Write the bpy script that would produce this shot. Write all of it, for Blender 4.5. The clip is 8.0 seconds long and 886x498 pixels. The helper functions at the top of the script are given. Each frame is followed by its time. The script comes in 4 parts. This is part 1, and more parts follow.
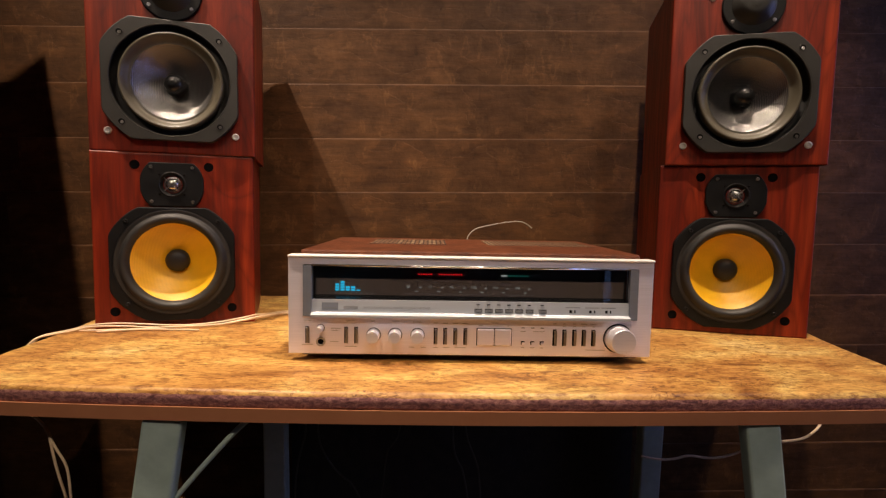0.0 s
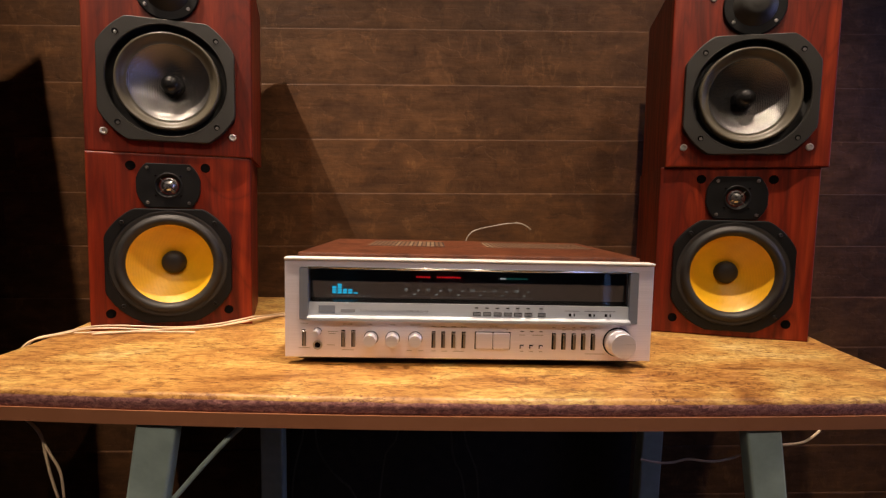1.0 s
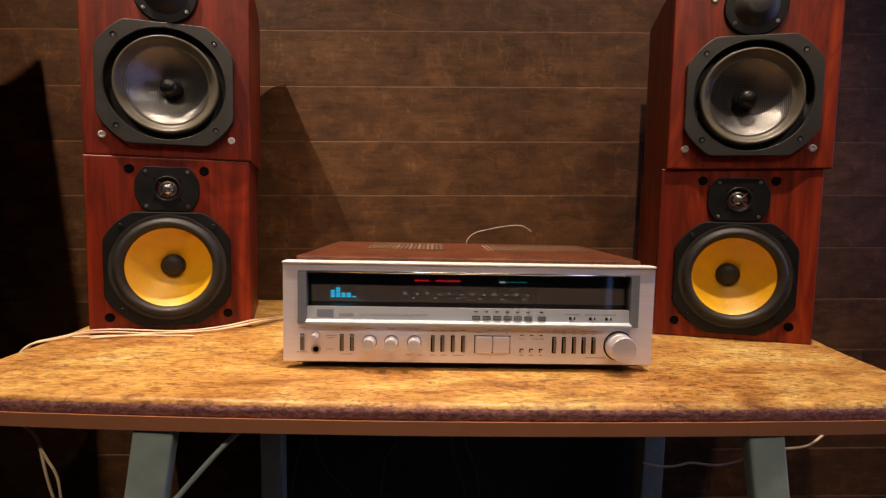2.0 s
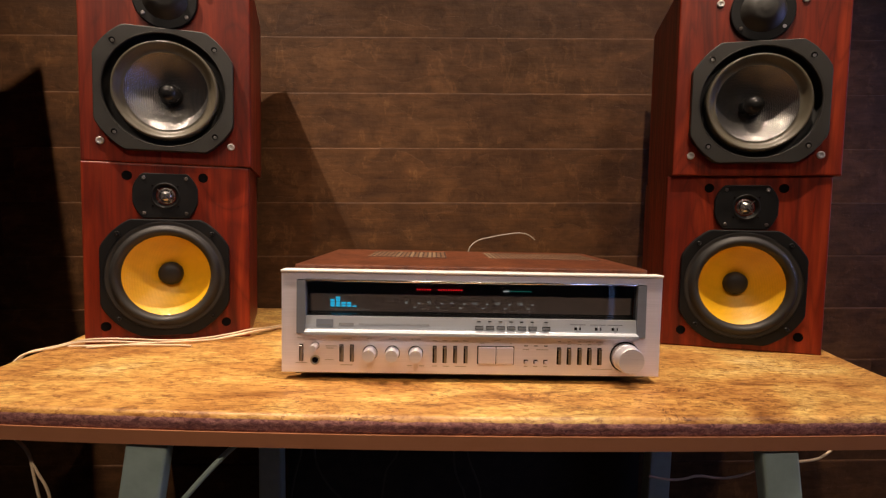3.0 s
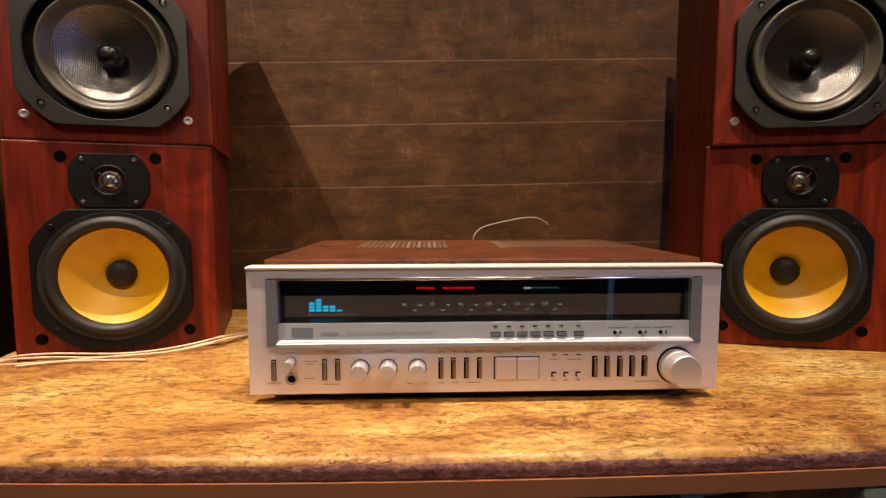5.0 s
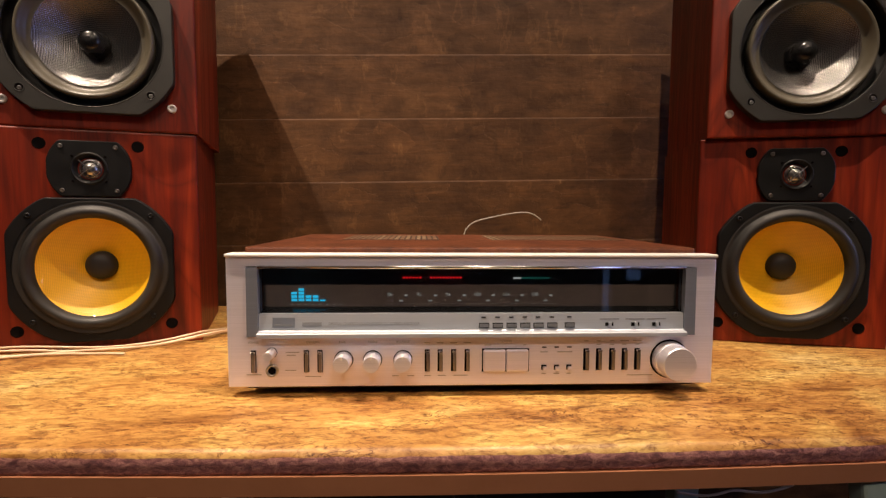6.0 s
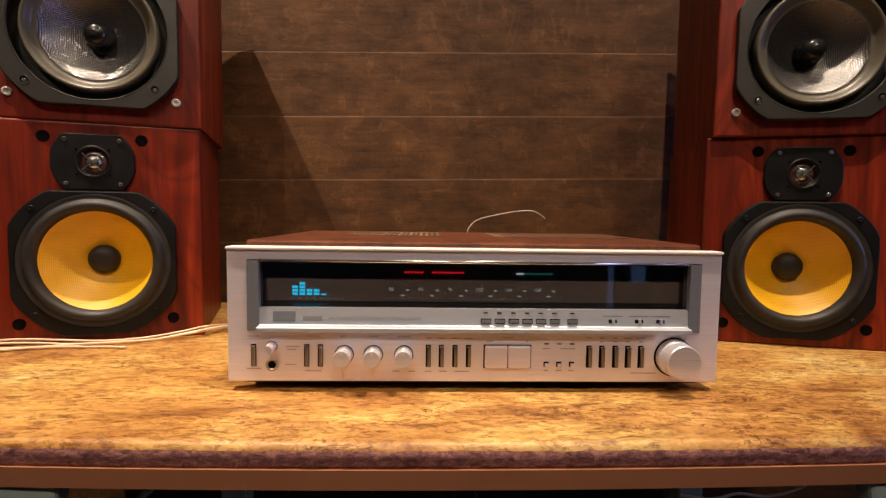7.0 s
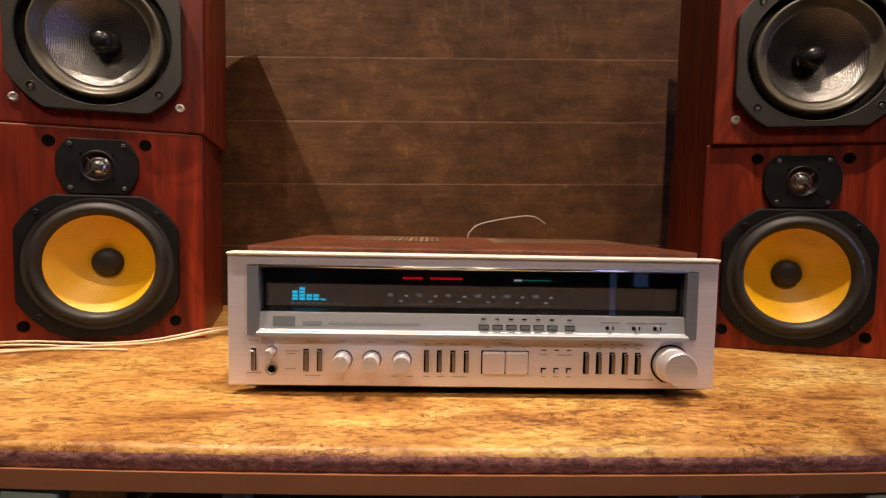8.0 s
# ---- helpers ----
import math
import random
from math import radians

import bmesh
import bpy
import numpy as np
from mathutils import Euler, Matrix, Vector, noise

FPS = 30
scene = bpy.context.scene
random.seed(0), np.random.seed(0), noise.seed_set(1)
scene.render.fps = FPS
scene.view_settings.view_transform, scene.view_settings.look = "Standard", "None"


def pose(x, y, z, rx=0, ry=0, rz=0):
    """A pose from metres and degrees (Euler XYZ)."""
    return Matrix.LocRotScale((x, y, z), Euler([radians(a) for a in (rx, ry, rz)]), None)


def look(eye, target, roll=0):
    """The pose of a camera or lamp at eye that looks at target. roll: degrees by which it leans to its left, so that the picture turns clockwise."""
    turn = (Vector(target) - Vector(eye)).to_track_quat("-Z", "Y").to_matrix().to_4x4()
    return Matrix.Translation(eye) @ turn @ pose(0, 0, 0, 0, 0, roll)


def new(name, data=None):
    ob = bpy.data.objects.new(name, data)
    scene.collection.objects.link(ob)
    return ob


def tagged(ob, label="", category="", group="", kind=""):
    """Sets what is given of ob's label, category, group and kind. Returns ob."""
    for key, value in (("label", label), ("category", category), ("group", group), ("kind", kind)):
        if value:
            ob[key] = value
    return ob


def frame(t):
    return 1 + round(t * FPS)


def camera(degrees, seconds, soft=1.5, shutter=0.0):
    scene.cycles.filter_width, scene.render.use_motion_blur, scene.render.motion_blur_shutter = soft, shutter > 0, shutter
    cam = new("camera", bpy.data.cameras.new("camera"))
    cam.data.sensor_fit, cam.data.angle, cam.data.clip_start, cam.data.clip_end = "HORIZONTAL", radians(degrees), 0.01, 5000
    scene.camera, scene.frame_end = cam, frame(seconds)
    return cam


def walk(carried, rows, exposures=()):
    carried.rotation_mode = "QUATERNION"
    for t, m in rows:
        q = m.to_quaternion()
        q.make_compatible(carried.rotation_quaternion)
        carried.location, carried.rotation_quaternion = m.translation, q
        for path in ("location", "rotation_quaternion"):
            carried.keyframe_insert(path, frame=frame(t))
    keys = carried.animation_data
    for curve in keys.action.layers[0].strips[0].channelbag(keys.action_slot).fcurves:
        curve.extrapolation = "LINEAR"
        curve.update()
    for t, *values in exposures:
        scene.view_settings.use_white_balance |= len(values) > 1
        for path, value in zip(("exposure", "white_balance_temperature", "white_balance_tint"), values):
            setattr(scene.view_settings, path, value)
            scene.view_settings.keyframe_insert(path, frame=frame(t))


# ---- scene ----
cam = camera(83.5, 8.0, soft=1.3)
PATH = [
    (0, (-0.051, -0.59, 0.944), (-0.001, 1.403, 0.786), 1.1),
    (0.5, (-0.048, -0.588, 0.946), (0.0, 1.405, 0.788), 1.2),
    (1, (-0.049, -0.584, 0.947), (0.002, 1.409, 0.788), 1.2),
    (1.5, (-0.045, -0.581, 0.949), (0.002, 1.412, 0.788), 1.1),
    (3, (-0.046, -0.567, 0.95), (-0.01, 1.429, 0.823), 1.1),
    (3.5, (-0.047, -0.542, 0.956), (-0.012, 1.455, 0.837), 1.0),
    (4, (-0.045, -0.51, 0.955), (-0.01, 1.485, 0.826), 0.5),
    (4.5, (-0.054, -0.478, 0.939), (0.008, 1.515, 0.781), 0.1),
    (4.7, (-0.057, -0.465, 0.943), (0.007, 1.527, 0.772), -0.1),
    (6, (-0.048, -0.439, 0.924), (0.036, 1.554, 0.779), 0.3),
    (6.5, (-0.044, -0.434, 0.92), (0.03, 1.559, 0.777), 0.5),
    (7, (-0.046, -0.436, 0.917), (0.021, 1.558, 0.781), 0.8),
    (7.5, (-0.046, -0.438, 0.919), (0.015, 1.557, 0.788), 1.0),
    (8, (-0.042, -0.44, 0.921), (0.012, 1.555, 0.794), 1.1),
]
walk(cam, [(t, look(eye, target, roll)) for t, eye, target, roll in PATH])

# ---------- light ----------
TOP = 0.759          # height of the stone table top
WALL = 0.443         # face of the plank wall
world = bpy.data.worlds.new("world")
scene.world = world
world.use_nodes = True
world.node_tree.nodes["Background"].inputs[0].default_value = (1.0, 0.8, 0.6, 1)
world.node_tree.nodes["Background"].inputs[1].default_value = 0.03


def lamp(kind, m, power, colour, size, **more):
    data = bpy.data.lights.new("lamp", kind)
    data.energy, data.color = power, colour
    if kind == "AREA":
        data.shape, data.size, data.size_y = "RECTANGLE", size[0], size[1]
    else:
        data.shadow_soft_size = size
    if kind == "SPOT":
        data.spot_size, data.spot_blend = radians(more["cone"]), more["blend"]
    ob = new("lamp", data)
    ob.matrix_world = m
    return ob


WARM = (1.0, 0.785, 0.60)
# ceiling downlights, all unseen: place, what each is turned to, beam, watts
DOWNLIGHTS = [
    (-0.735, -0.17, (-0.55, 0.20, 1.12), 58, 146.0),
    (0.225, -0.19, (0.23, 0.15, 1.12), 65, 110.0),
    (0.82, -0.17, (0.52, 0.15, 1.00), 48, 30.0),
    # these two are added fill for the speaker fronts and receiver panel
    (-0.55, -1.45, (-0.40, -0.05, 0.86), 46, 42.0),
    (0.45, -1.45, (0.14, -0.05, 0.82), 48, 42.0),
]
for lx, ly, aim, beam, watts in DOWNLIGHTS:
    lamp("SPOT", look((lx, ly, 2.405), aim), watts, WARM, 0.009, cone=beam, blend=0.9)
# ---------- materials ----------


def material(name):
    m = bpy.data.materials.new(name)
    m.use_nodes = True
    nt = m.node_tree
    return m, nt, nt.nodes["Principled BSDF"]


def node(nt, kind, **values):
    n = nt.nodes.new(kind)
    for key, value in values.items():
        n.inputs[key.replace("_", " ")].default_value = value
    return n


def ramp(nt, fac, stops):
    r = nt.nodes.new("ShaderNodeValToRGB")
    els = r.color_ramp.elements
    while len(els) < len(stops):
        els.new(0.5)
    for e, (p, c) in zip(els, stops):
        e.position, e.color = p, (*c, 1)
    nt.links.new(fac, r.inputs[0])
    return r.outputs[0]


def coords(nt, scale, offset=None, rot=(0, 0, 0)):
    tc = nt.nodes.new("ShaderNodeTexCoord")
    mp = nt.nodes.new("ShaderNodeMapping")
    mp.inputs["Scale"].default_value = scale
    mp.inputs["Rotation"].default_value = rot
    nt.links.new(tc.outputs["Object"], mp.inputs[0])
    if offset:
        info = nt.nodes.new("ShaderNodeObjectInfo")
        mul = nt.nodes.new("ShaderNodeMath")
        mul.operation = "MULTIPLY"
        mul.inputs[1].default_value = offset
        nt.links.new(info.outputs["Random"], mul.inputs[0])
        com = nt.nodes.new("ShaderNodeCombineXYZ")
        for k in range(3):
            nt.links.new(mul.outputs[0], com.inputs[k])
        nt.links.new(com.outputs[0], mp.inputs["Location"])
    return mp.outputs[0]


def noise_tex(nt, vec, scale, detail=6.0, rough=0.6, distort=0.0):
    n = node(nt, "ShaderNodeTexNoise", Scale=scale, Detail=detail, Roughness=rough, Distortion=distort)
    nt.links.new(vec, n.inputs["Vector"])
    return n.outputs["Fac"]


def mixed(nt, fac, a, b, mode="MIX"):
    m = nt.nodes.new("ShaderNodeMix")
    m.data_type, m.blend_type = "RGBA", mode
    for sock, v in ((m.inputs[0], fac), (m.inputs[6], a), (m.inputs[7], b)):
        if isinstance(v, (int, float)):
            sock.default_value = v
        elif isinstance(v, tuple):
            sock.default_value = (*v, 1)
        else:
            nt.links.new(v, sock)
    return m.outputs[2]


def bump(nt, bsdf, height, strength, distance):
    b = node(nt, "ShaderNodeBump", Strength=strength, Distance=distance)
    nt.links.new(height, b.inputs["Height"])
    nt.links.new(b.outputs[0], bsdf.inputs["Normal"])


def plain(name, colour, rough=0.5, metal=0.0, grain=0.0, grain_scale=300.0, spread=0.12, coat=0.0):
    m, nt, b = material(name)
    b.inputs["Roughness"].default_value, b.inputs["Metallic"].default_value = rough, metal
    b.inputs["Coat Weight"].default_value = coat
    v = coords(nt, (1, 1, 1))
    f = noise_tex(nt, v, 40.0, 5.0)
    lo, hi = tuple(c * (1 - spread) for c in colour), tuple(min(1, c * (1 + spread)) for c in colour)
    nt.links.new(ramp(nt, f, [(0.3, lo), (0.7, hi)]), b.inputs["Base Color"])
    r = ramp(nt, f, [(0.3, (rough * 0.85,) * 3), (0.75, (min(1, rough * 1.2),) * 3)])
    nt.links.new(r, b.inputs["Roughness"])
    if grain:
        bump(nt, b, noise_tex(nt, v, grain_scale, 3.0), grain, 0.001)
    return m


def glowing(name, colour, strength):
    m, nt, b = material(name)
    b.inputs["Base Color"].default_value = (*[c * 0.3 for c in colour], 1)
    b.inputs["Emission Color"].default_value = (*colour, 1)
    b.inputs["Emission Strength"].default_value = strength
    return m


def plank_wood():
    m, nt, b = material("smoked_plank_wood")
    cloud = noise_tex(nt, coords(nt, (1.0, 1.0, 1.5), offset=9.0), 5.0, 4.0, 0.55, 0.5)
    # scraped facets: cells of an uneven scraper, stretched along the plank
    place = coords(nt, (9.0, 9.0, 17.0), offset=7.0)
    warp = nt.nodes.new("ShaderNodeTexNoise")
    warp.inputs["Scale"].default_value, warp.inputs["Detail"].default_value = 1.6, 5.0
    nt.links.new(place, warp.inputs["Vector"])
    shift = nt.nodes.new("ShaderNodeVectorMath")
    shift.operation = "MULTIPLY_ADD"
    shift.inputs[1].default_value = (0.6, 0.6, 0.6)
    nt.links.new(warp.outputs["Color"], shift.inputs[0])
    nt.links.new(place, shift.inputs[2])
    cells = nt.nodes.new("ShaderNodeTexVoronoi")
    cells.inputs["Scale"].default_value = 1.5
    nt.links.new(shift.outputs[0], cells.inputs["Vector"])
    tone = nt.nodes.new("ShaderNodeSeparateColor")
    nt.links.new(cells.outputs["Color"], tone.inputs[0])
    facet = ramp(nt, tone.outputs[0], [(0.0, (0.66, 0.62, 0.58)), (0.35, (0.92, 0.90, 0.88)), (0.7, (1.06, 1.06, 1.05)), (1.0, (1.40, 1.40, 1.38))])
    fig = noise_tex(nt, coords(nt, (1.0, 1.0, 2.0), offset=7.0), 17.0, 6.0, 0.64, 0.15)
    chip = noise_tex(nt, coords(nt, (2.0, 2.0, 1.0), offset=3.0), 17.0, 4.0, 0.60, 0.2)
    dash = noise_tex(nt, coords(nt, (1.0, 1.0, 6.0), offset=4.0), 9.0, 5.0, 0.66, 0.25)
    grain = noise_tex(nt, coords(nt, (1.0, 1.0, 13.0), offset=5.0), 11.0, 8.0, 0.7, 0.5)
    base = ramp(nt, cloud, [(0.31, (0.054, 0.0230, 0.0078)), (0.50, (0.067, 0.0292, 0.0098)), (0.70, (0.084, 0.0380, 0.0132))])
    g = ramp(nt, grain, [(0.34, (0.80, 0.78, 0.76)), (0.50, (1.0, 1.0, 1.0)), (0.66, (1.18, 1.18, 1.16))])
    f = ramp(nt, fig, [(0.34, (0.66, 0.63, 0.60)), (0.50, (1.0, 1.0, 1.0)), (0.66, (1.34, 1.34, 1.32))])
    marks = ramp(nt, chip, [(0.30, (0.66, 0.64, 0.62)), (0.37, (1.0, 1.0, 1.0)), (0.60, (1.0, 1.0, 1.0)), (0.64, (1.50, 1.62, 1.74)), (0.69, (1.05, 1.05, 1.05))])
    dashes = ramp(nt, dash, [(0.30, (0.58, 0.55, 0.52)), (0.36, (1.0, 1.0, 1.0)), (0.66, (1.0, 1.0, 1.0)), (0.71, (1.36, 1.38, 1.38))])
    col = mixed(nt, 0.9, mixed(nt, 0.8, base, g, "MULTIPLY"), f, "MULTIPLY")
    col = mixed(nt, 0.42, mixed(nt, 0.8, col, marks, "MULTIPLY"), facet, "MULTIPLY")
    col = mixed(nt, 0.8, col, dashes, "MULTIPLY")
    info = nt.nodes.new("ShaderNodeObjectInfo")
    shade = ramp(nt, info.outputs["Random"], [(0.0, (0.84, 0.82, 0.80)), (1.0, (1.16, 1.15, 1.14))])
    nt.links.new(mixed(nt, 1.0, col, shade, "MULTIPLY"), b.inputs["Base Color"])
    nt.links.new(ramp(nt, fig, [(0.3, (0.76,) * 3), (0.7, (0.56,) * 3)]), b.inputs["Roughness"])
    b.inputs["Specular IOR Level"].default_value = 0.25
    bump(nt, b, mixed(nt, 0.5, mixed(nt, 0.75, grain, fig), mixed(nt, 0.65, tone.outputs[0], chip)), 0.9, 0.0040)
    return m


def red_wood(name, dark, mid, light, rough=0.32):
    m, nt, b = material(name)
    a = noise_tex(nt, coords(nt, (9.0, 9.0, 0.9), offset=3.0), 3.0, 6.0, 0.6, 1.2)
    fine = noise_tex(nt, coords(nt, (60.0, 60.0, 2.2), offset=3.0), 3.0, 6.0, 0.65, 0.3)
    sweep = noise_tex(nt, coords(nt, (4.6, 4.6, 1.1), offset=6.0), 2.4, 2.0, 0.5, 0.9)
    rings = nt.nodes.new("ShaderNodeMath")          # growth rings: the sweep cut into many bands
    rings.operation = "PINGPONG"
    rings.inputs[1].default_value = 0.045
    nt.links.new(sweep, rings.inputs[0])
    base = ramp(nt, a, [(0.28, dark), (0.5, mid), (0.75, light)])
    g = ramp(nt, fine, [(0.3, (0.70, 0.66, 0.66)), (0.7, (1.18, 1.18, 1.16))])
    veins = ramp(nt, rings.outputs[0], [(0.0, (0.42, 0.34, 0.32)), (0.012, (0.86, 0.82, 0.80)), (0.030, (1.12, 1.12, 1.10))])
    col = mixed(nt, 0.85, base, g, "MULTIPLY")
    nt.links.new(mixed(nt, 0.45, col, veins, "MULTIPLY"), b.inputs["Base Color"])
    nt.links.new(ramp(nt, fine, [(0.3, (rough * 1.15,) * 3), (0.7, (rough * 0.9,) * 3)]), b.inputs["Roughness"])
    b.inputs["Specular IOR Level"].default_value = 0.35
    bump(nt, b, fine, 0.10, 0.001)
    return m


def stone():
    m, nt, b = material("golden_streaked_granite")
    # broad fields of gold, pale yellow and rust
    field = noise_tex(nt, coords(nt, (1.0, 1.7, 1.7), rot=(0, 0, radians(-6))), 6.5, 5.0, 0.62, 1.0)
    base = ramp(nt, field, [(0.30, (0.34, 0.150, 0.040)), (0.42, (0.46, 0.235, 0.062)), (0.52, (0.53, 0.295, 0.082)), (0.60, (0.60, 0.390, 0.118)), (0.70, (0.64, 0.455, 0.175))])
    rust = noise_tex(nt, coords(nt, (1.2, 3.4, 3.4), rot=(0, 0, radians(-8))), 5.2, 6.0, 0.70, 1.1)
    browns = ramp(nt, rust, [(0.34, (0.46, 0.35, 0.29)), (0.43, (0.84, 0.78, 0.74)), (0.50, (1.0, 1.0, 1.0)), (0.64, (1.10, 1.12, 1.12))])
    # grains drawn out along the slab
    streak = noise_tex(nt, coords(nt, (3.4, 9.0, 9.0), rot=(0, 0, radians(4))), 13.0, 8.0, 0.74, 1.1)
    grains = ramp(nt, streak, [(0.33, (0.30, 0.21, 0.16)), (0.41, (0.66, 0.57, 0.50)), (0.48, (0.95, 0.93, 0.91)), (0.56, (1.08, 1.09, 1.08)), (0.64, (1.24, 1.30, 1.38))])
    # crystals
    warp = nt.nodes.new("ShaderNodeTexNoise")
    warp.inputs["Scale"].default_value = 60.0
    place = coords(nt, (0.85, 2.0, 2.0), rot=(0, 0, radians(4)))
    nt.links.new(place, warp.inputs["Vector"])
    shift = nt.nodes.new("ShaderNodeVectorMath")
    shift.operation = "MULTIPLY_ADD"
    shift.inputs[1].default_value = (0.017, 0.017, 0.017)
    nt.links.new(warp.outputs["Color"], shift.inputs[0])
    nt.links.new(place, shift.inputs[2])
    cells = nt.nodes.new("ShaderNodeTexVoronoi")
    cells.inputs["Scale"].default_value = 120.0
    nt.links.new(shift.outputs[0], cells.inputs["Vector"])
    tone = nt.nodes.new("ShaderNodeSeparateColor")
    nt.links.new(cells.outputs["Color"], tone.inputs[0])
    chips = ramp(nt, tone.outputs[0], [(0.0, (0.62, 0.50, 0.42)), (0.14, (0.88, 0.82, 0.76)), (0.40, (1.0, 1.0, 1.0)), (0.8, (1.05, 1.05, 1.02)), (1.0, (1.18, 1.22, 1.26))])
    # thin dark cracks that come and go
    lump = noise_tex(nt, coords(nt, (2.0, 5.2, 5.2), rot=(0, 0, radians(-5))), 15.0, 5.0, 0.62, 1.4)
    ridge = nt.nodes.new("ShaderNodeMath")
    ridge.operation = "SUBTRACT"
    nt.links.new(lump, ridge.inputs[0])
    ridge.inputs[1].default_value = 0.5
    line = nt.nodes.new("ShaderNodeMath")
    line.operation = "ABSOLUTE"
    nt.links.new(ridge.outputs[0], line.inputs[0])
    cracks = ramp(nt, line.outputs[0], [(0.0, (0.20, 0.12, 0.09)), (0.010, (0.52, 0.42, 0.36)), (0.022, (1.0, 1.0, 1.0))])
    where = ramp(nt, noise_tex(nt, coords(nt, (1.0, 2.2, 2.2), rot=(0, 0, radians(10))), 11.0, 4.0, 0.6, 0.6), [(0.40, (0.10,) * 3), (0.56, (0.95,) * 3)])
    col = mixed(nt, 0.95, mixed(nt, 0.9, base, browns, "MULTIPLY"), grains, "MULTIPLY")
    col = mixed(nt, 0.85, col, chips, "MULTIPLY")
    col = mixed(nt, where, col, mixed(nt, 1.0, col, cracks, "MULTIPLY"))
    nt.links.new(col, b.inputs["Base Color"])
    nt.links.new(ramp(nt, streak, [(0.3, (0.58,) * 3), (0.6, (0.40,) * 3)]), b.inputs["Roughness"])
    bump(nt, b, streak, 0.08, 0.001)
    return m


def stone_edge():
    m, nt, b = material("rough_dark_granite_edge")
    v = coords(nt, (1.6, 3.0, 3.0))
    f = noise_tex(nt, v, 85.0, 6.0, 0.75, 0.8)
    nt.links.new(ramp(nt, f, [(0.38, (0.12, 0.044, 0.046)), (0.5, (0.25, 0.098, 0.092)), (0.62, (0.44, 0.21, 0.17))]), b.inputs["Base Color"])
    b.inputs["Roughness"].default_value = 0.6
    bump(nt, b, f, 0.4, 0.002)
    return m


def brushed(name, colour, rough, metal=0.9):
    m, nt, b = material(name)
    v = coords(nt, (2.0, 2.0, 400.0))
    f = noise_tex(nt, v, 4.0, 4.0, 0.6)
    nt.links.new(ramp(nt, f, [(0.3, tuple(c * 0.9 for c in colour)), (0.7, tuple(min(1, c * 1.06) for c in colour))]), b.inputs["Base Color"])
    b.inputs["Metallic"].default_value = metal
    nt.links.new(ramp(nt, f, [(0.3, (rough * 0.85,) * 3), (0.7, (rough * 1.15,) * 3)]), b.inputs["Roughness"])
    bump(nt, b, f, 0.05, 0.0005)
    return m


def woven(name, colour, rough, metal, scale, depth, coat=0.0):
    m, nt, b = material(name)
    tc = coords(nt, (1, 1, 1), rot=(0, radians(45), 0))
    sep = nt.nodes.new("ShaderNodeSeparateXYZ")
    nt.links.new(tc, sep.inputs[0])
    waves = []
    for k in (0, 2):
        a = node(nt, "ShaderNodeMath")
        a.operation = "MULTIPLY"
        nt.links.new(sep.outputs[k], a.inputs[0])
        a.inputs[1].default_value = scale
        c = node(nt, "ShaderNodeMath")
        c.operation = "SINE"
        nt.links.new(a.outputs[0], c.inputs[0])
        waves.append(c.outputs[0])
    p = node(nt, "ShaderNodeMath")
    p.operation = "MULTIPLY"
    nt.links.new(waves[0], p.inputs[0])
    nt.links.new(waves[1], p.inputs[1])
    mr = node(nt, "ShaderNodeMapRange")
    mr.inputs[1].default_value, mr.inputs[2].default_value = -1, 1
    nt.links.new(p.outputs[0], mr.inputs[0])
    n = noise_tex(nt, coords(nt, (1, 1, 1)), 30.0, 4.0)
    col = mixed(nt, mr.outputs[0], tuple(c * 0.8 for c in colour), tuple(min(1, c * 1.1) for c in colour))
    col = mixed(nt, 0.5, col, ramp(nt, n, [(0.3, (0.8,) * 3), (0.7, (1.1,) * 3)]), "MULTIPLY")
    nt.links.new(col, b.inputs["Base Color"])
    b.inputs["Roughness"].default_value, b.inputs["Metallic"].default_value = rough, metal
    b.inputs["Coat Weight"].default_value = coat
    bump(nt, b, mr.outputs[0], depth, 0.0006)
    return m


def clear_glass():
    m, nt, b = material("clear_smoked_glass")
    nt.nodes.remove(b)
    out = nt.nodes["Material Output"]
    t = nt.nodes.new("ShaderNodeBsdfTransparent")
    t.inputs[0].default_value = (0.72, 0.74, 0.76, 1)
    g = nt.nodes.new("ShaderNodeBsdfGlossy")
    g.inputs["Roughness"].default_value = 0.03
    f = nt.nodes.new("ShaderNodeFresnel")
    f.inputs[0].default_value = 1.5
    mx = nt.nodes.new("ShaderNodeMixShader")
    nt.links.new(f.outputs[0], mx.inputs[0])
    nt.links.new(t.outputs[0], mx.inputs[1])
    nt.links.new(g.outputs[0], mx.inputs[2])
    nt.links.new(mx.outputs[0], out.inputs[0])
    return m


PLANK = plank_wood()
CHERRY = red_wood("cherry_veneer", (0.070, 0.0062, 0.0024), (0.180, 0.0170, 0.0046), (0.320, 0.041, 0.0100), 0.42)
WALNUT = red_wood("walnut_vinyl", (0.05, 0.01416, 0.00588), (0.11, 0.03186, 0.0125), (0.17, 0.0531, 0.02058), 0.4)
STONE = stone()
STONE_EDGE = stone_edge()
BOARD = plain("brown_laminate", (0.31, 0.126, 0.060), 0.45, grain=0.1, grain_scale=200, spread=0.05)
LEG_METAL = plain("pale_green_painted_metal", (0.34, 0.43, 0.39), 0.45, grain=0.05)
BLACK_PLASTIC = plain("black_plastic", (0.0065, 0.0065, 0.007), 0.48, grain=0.1, spread=0.2)
BLACK_PLASTIC.node_tree.nodes["Principled BSDF"].inputs["Specular IOR Level"].default_value = 0.22
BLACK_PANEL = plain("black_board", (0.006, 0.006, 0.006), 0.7)
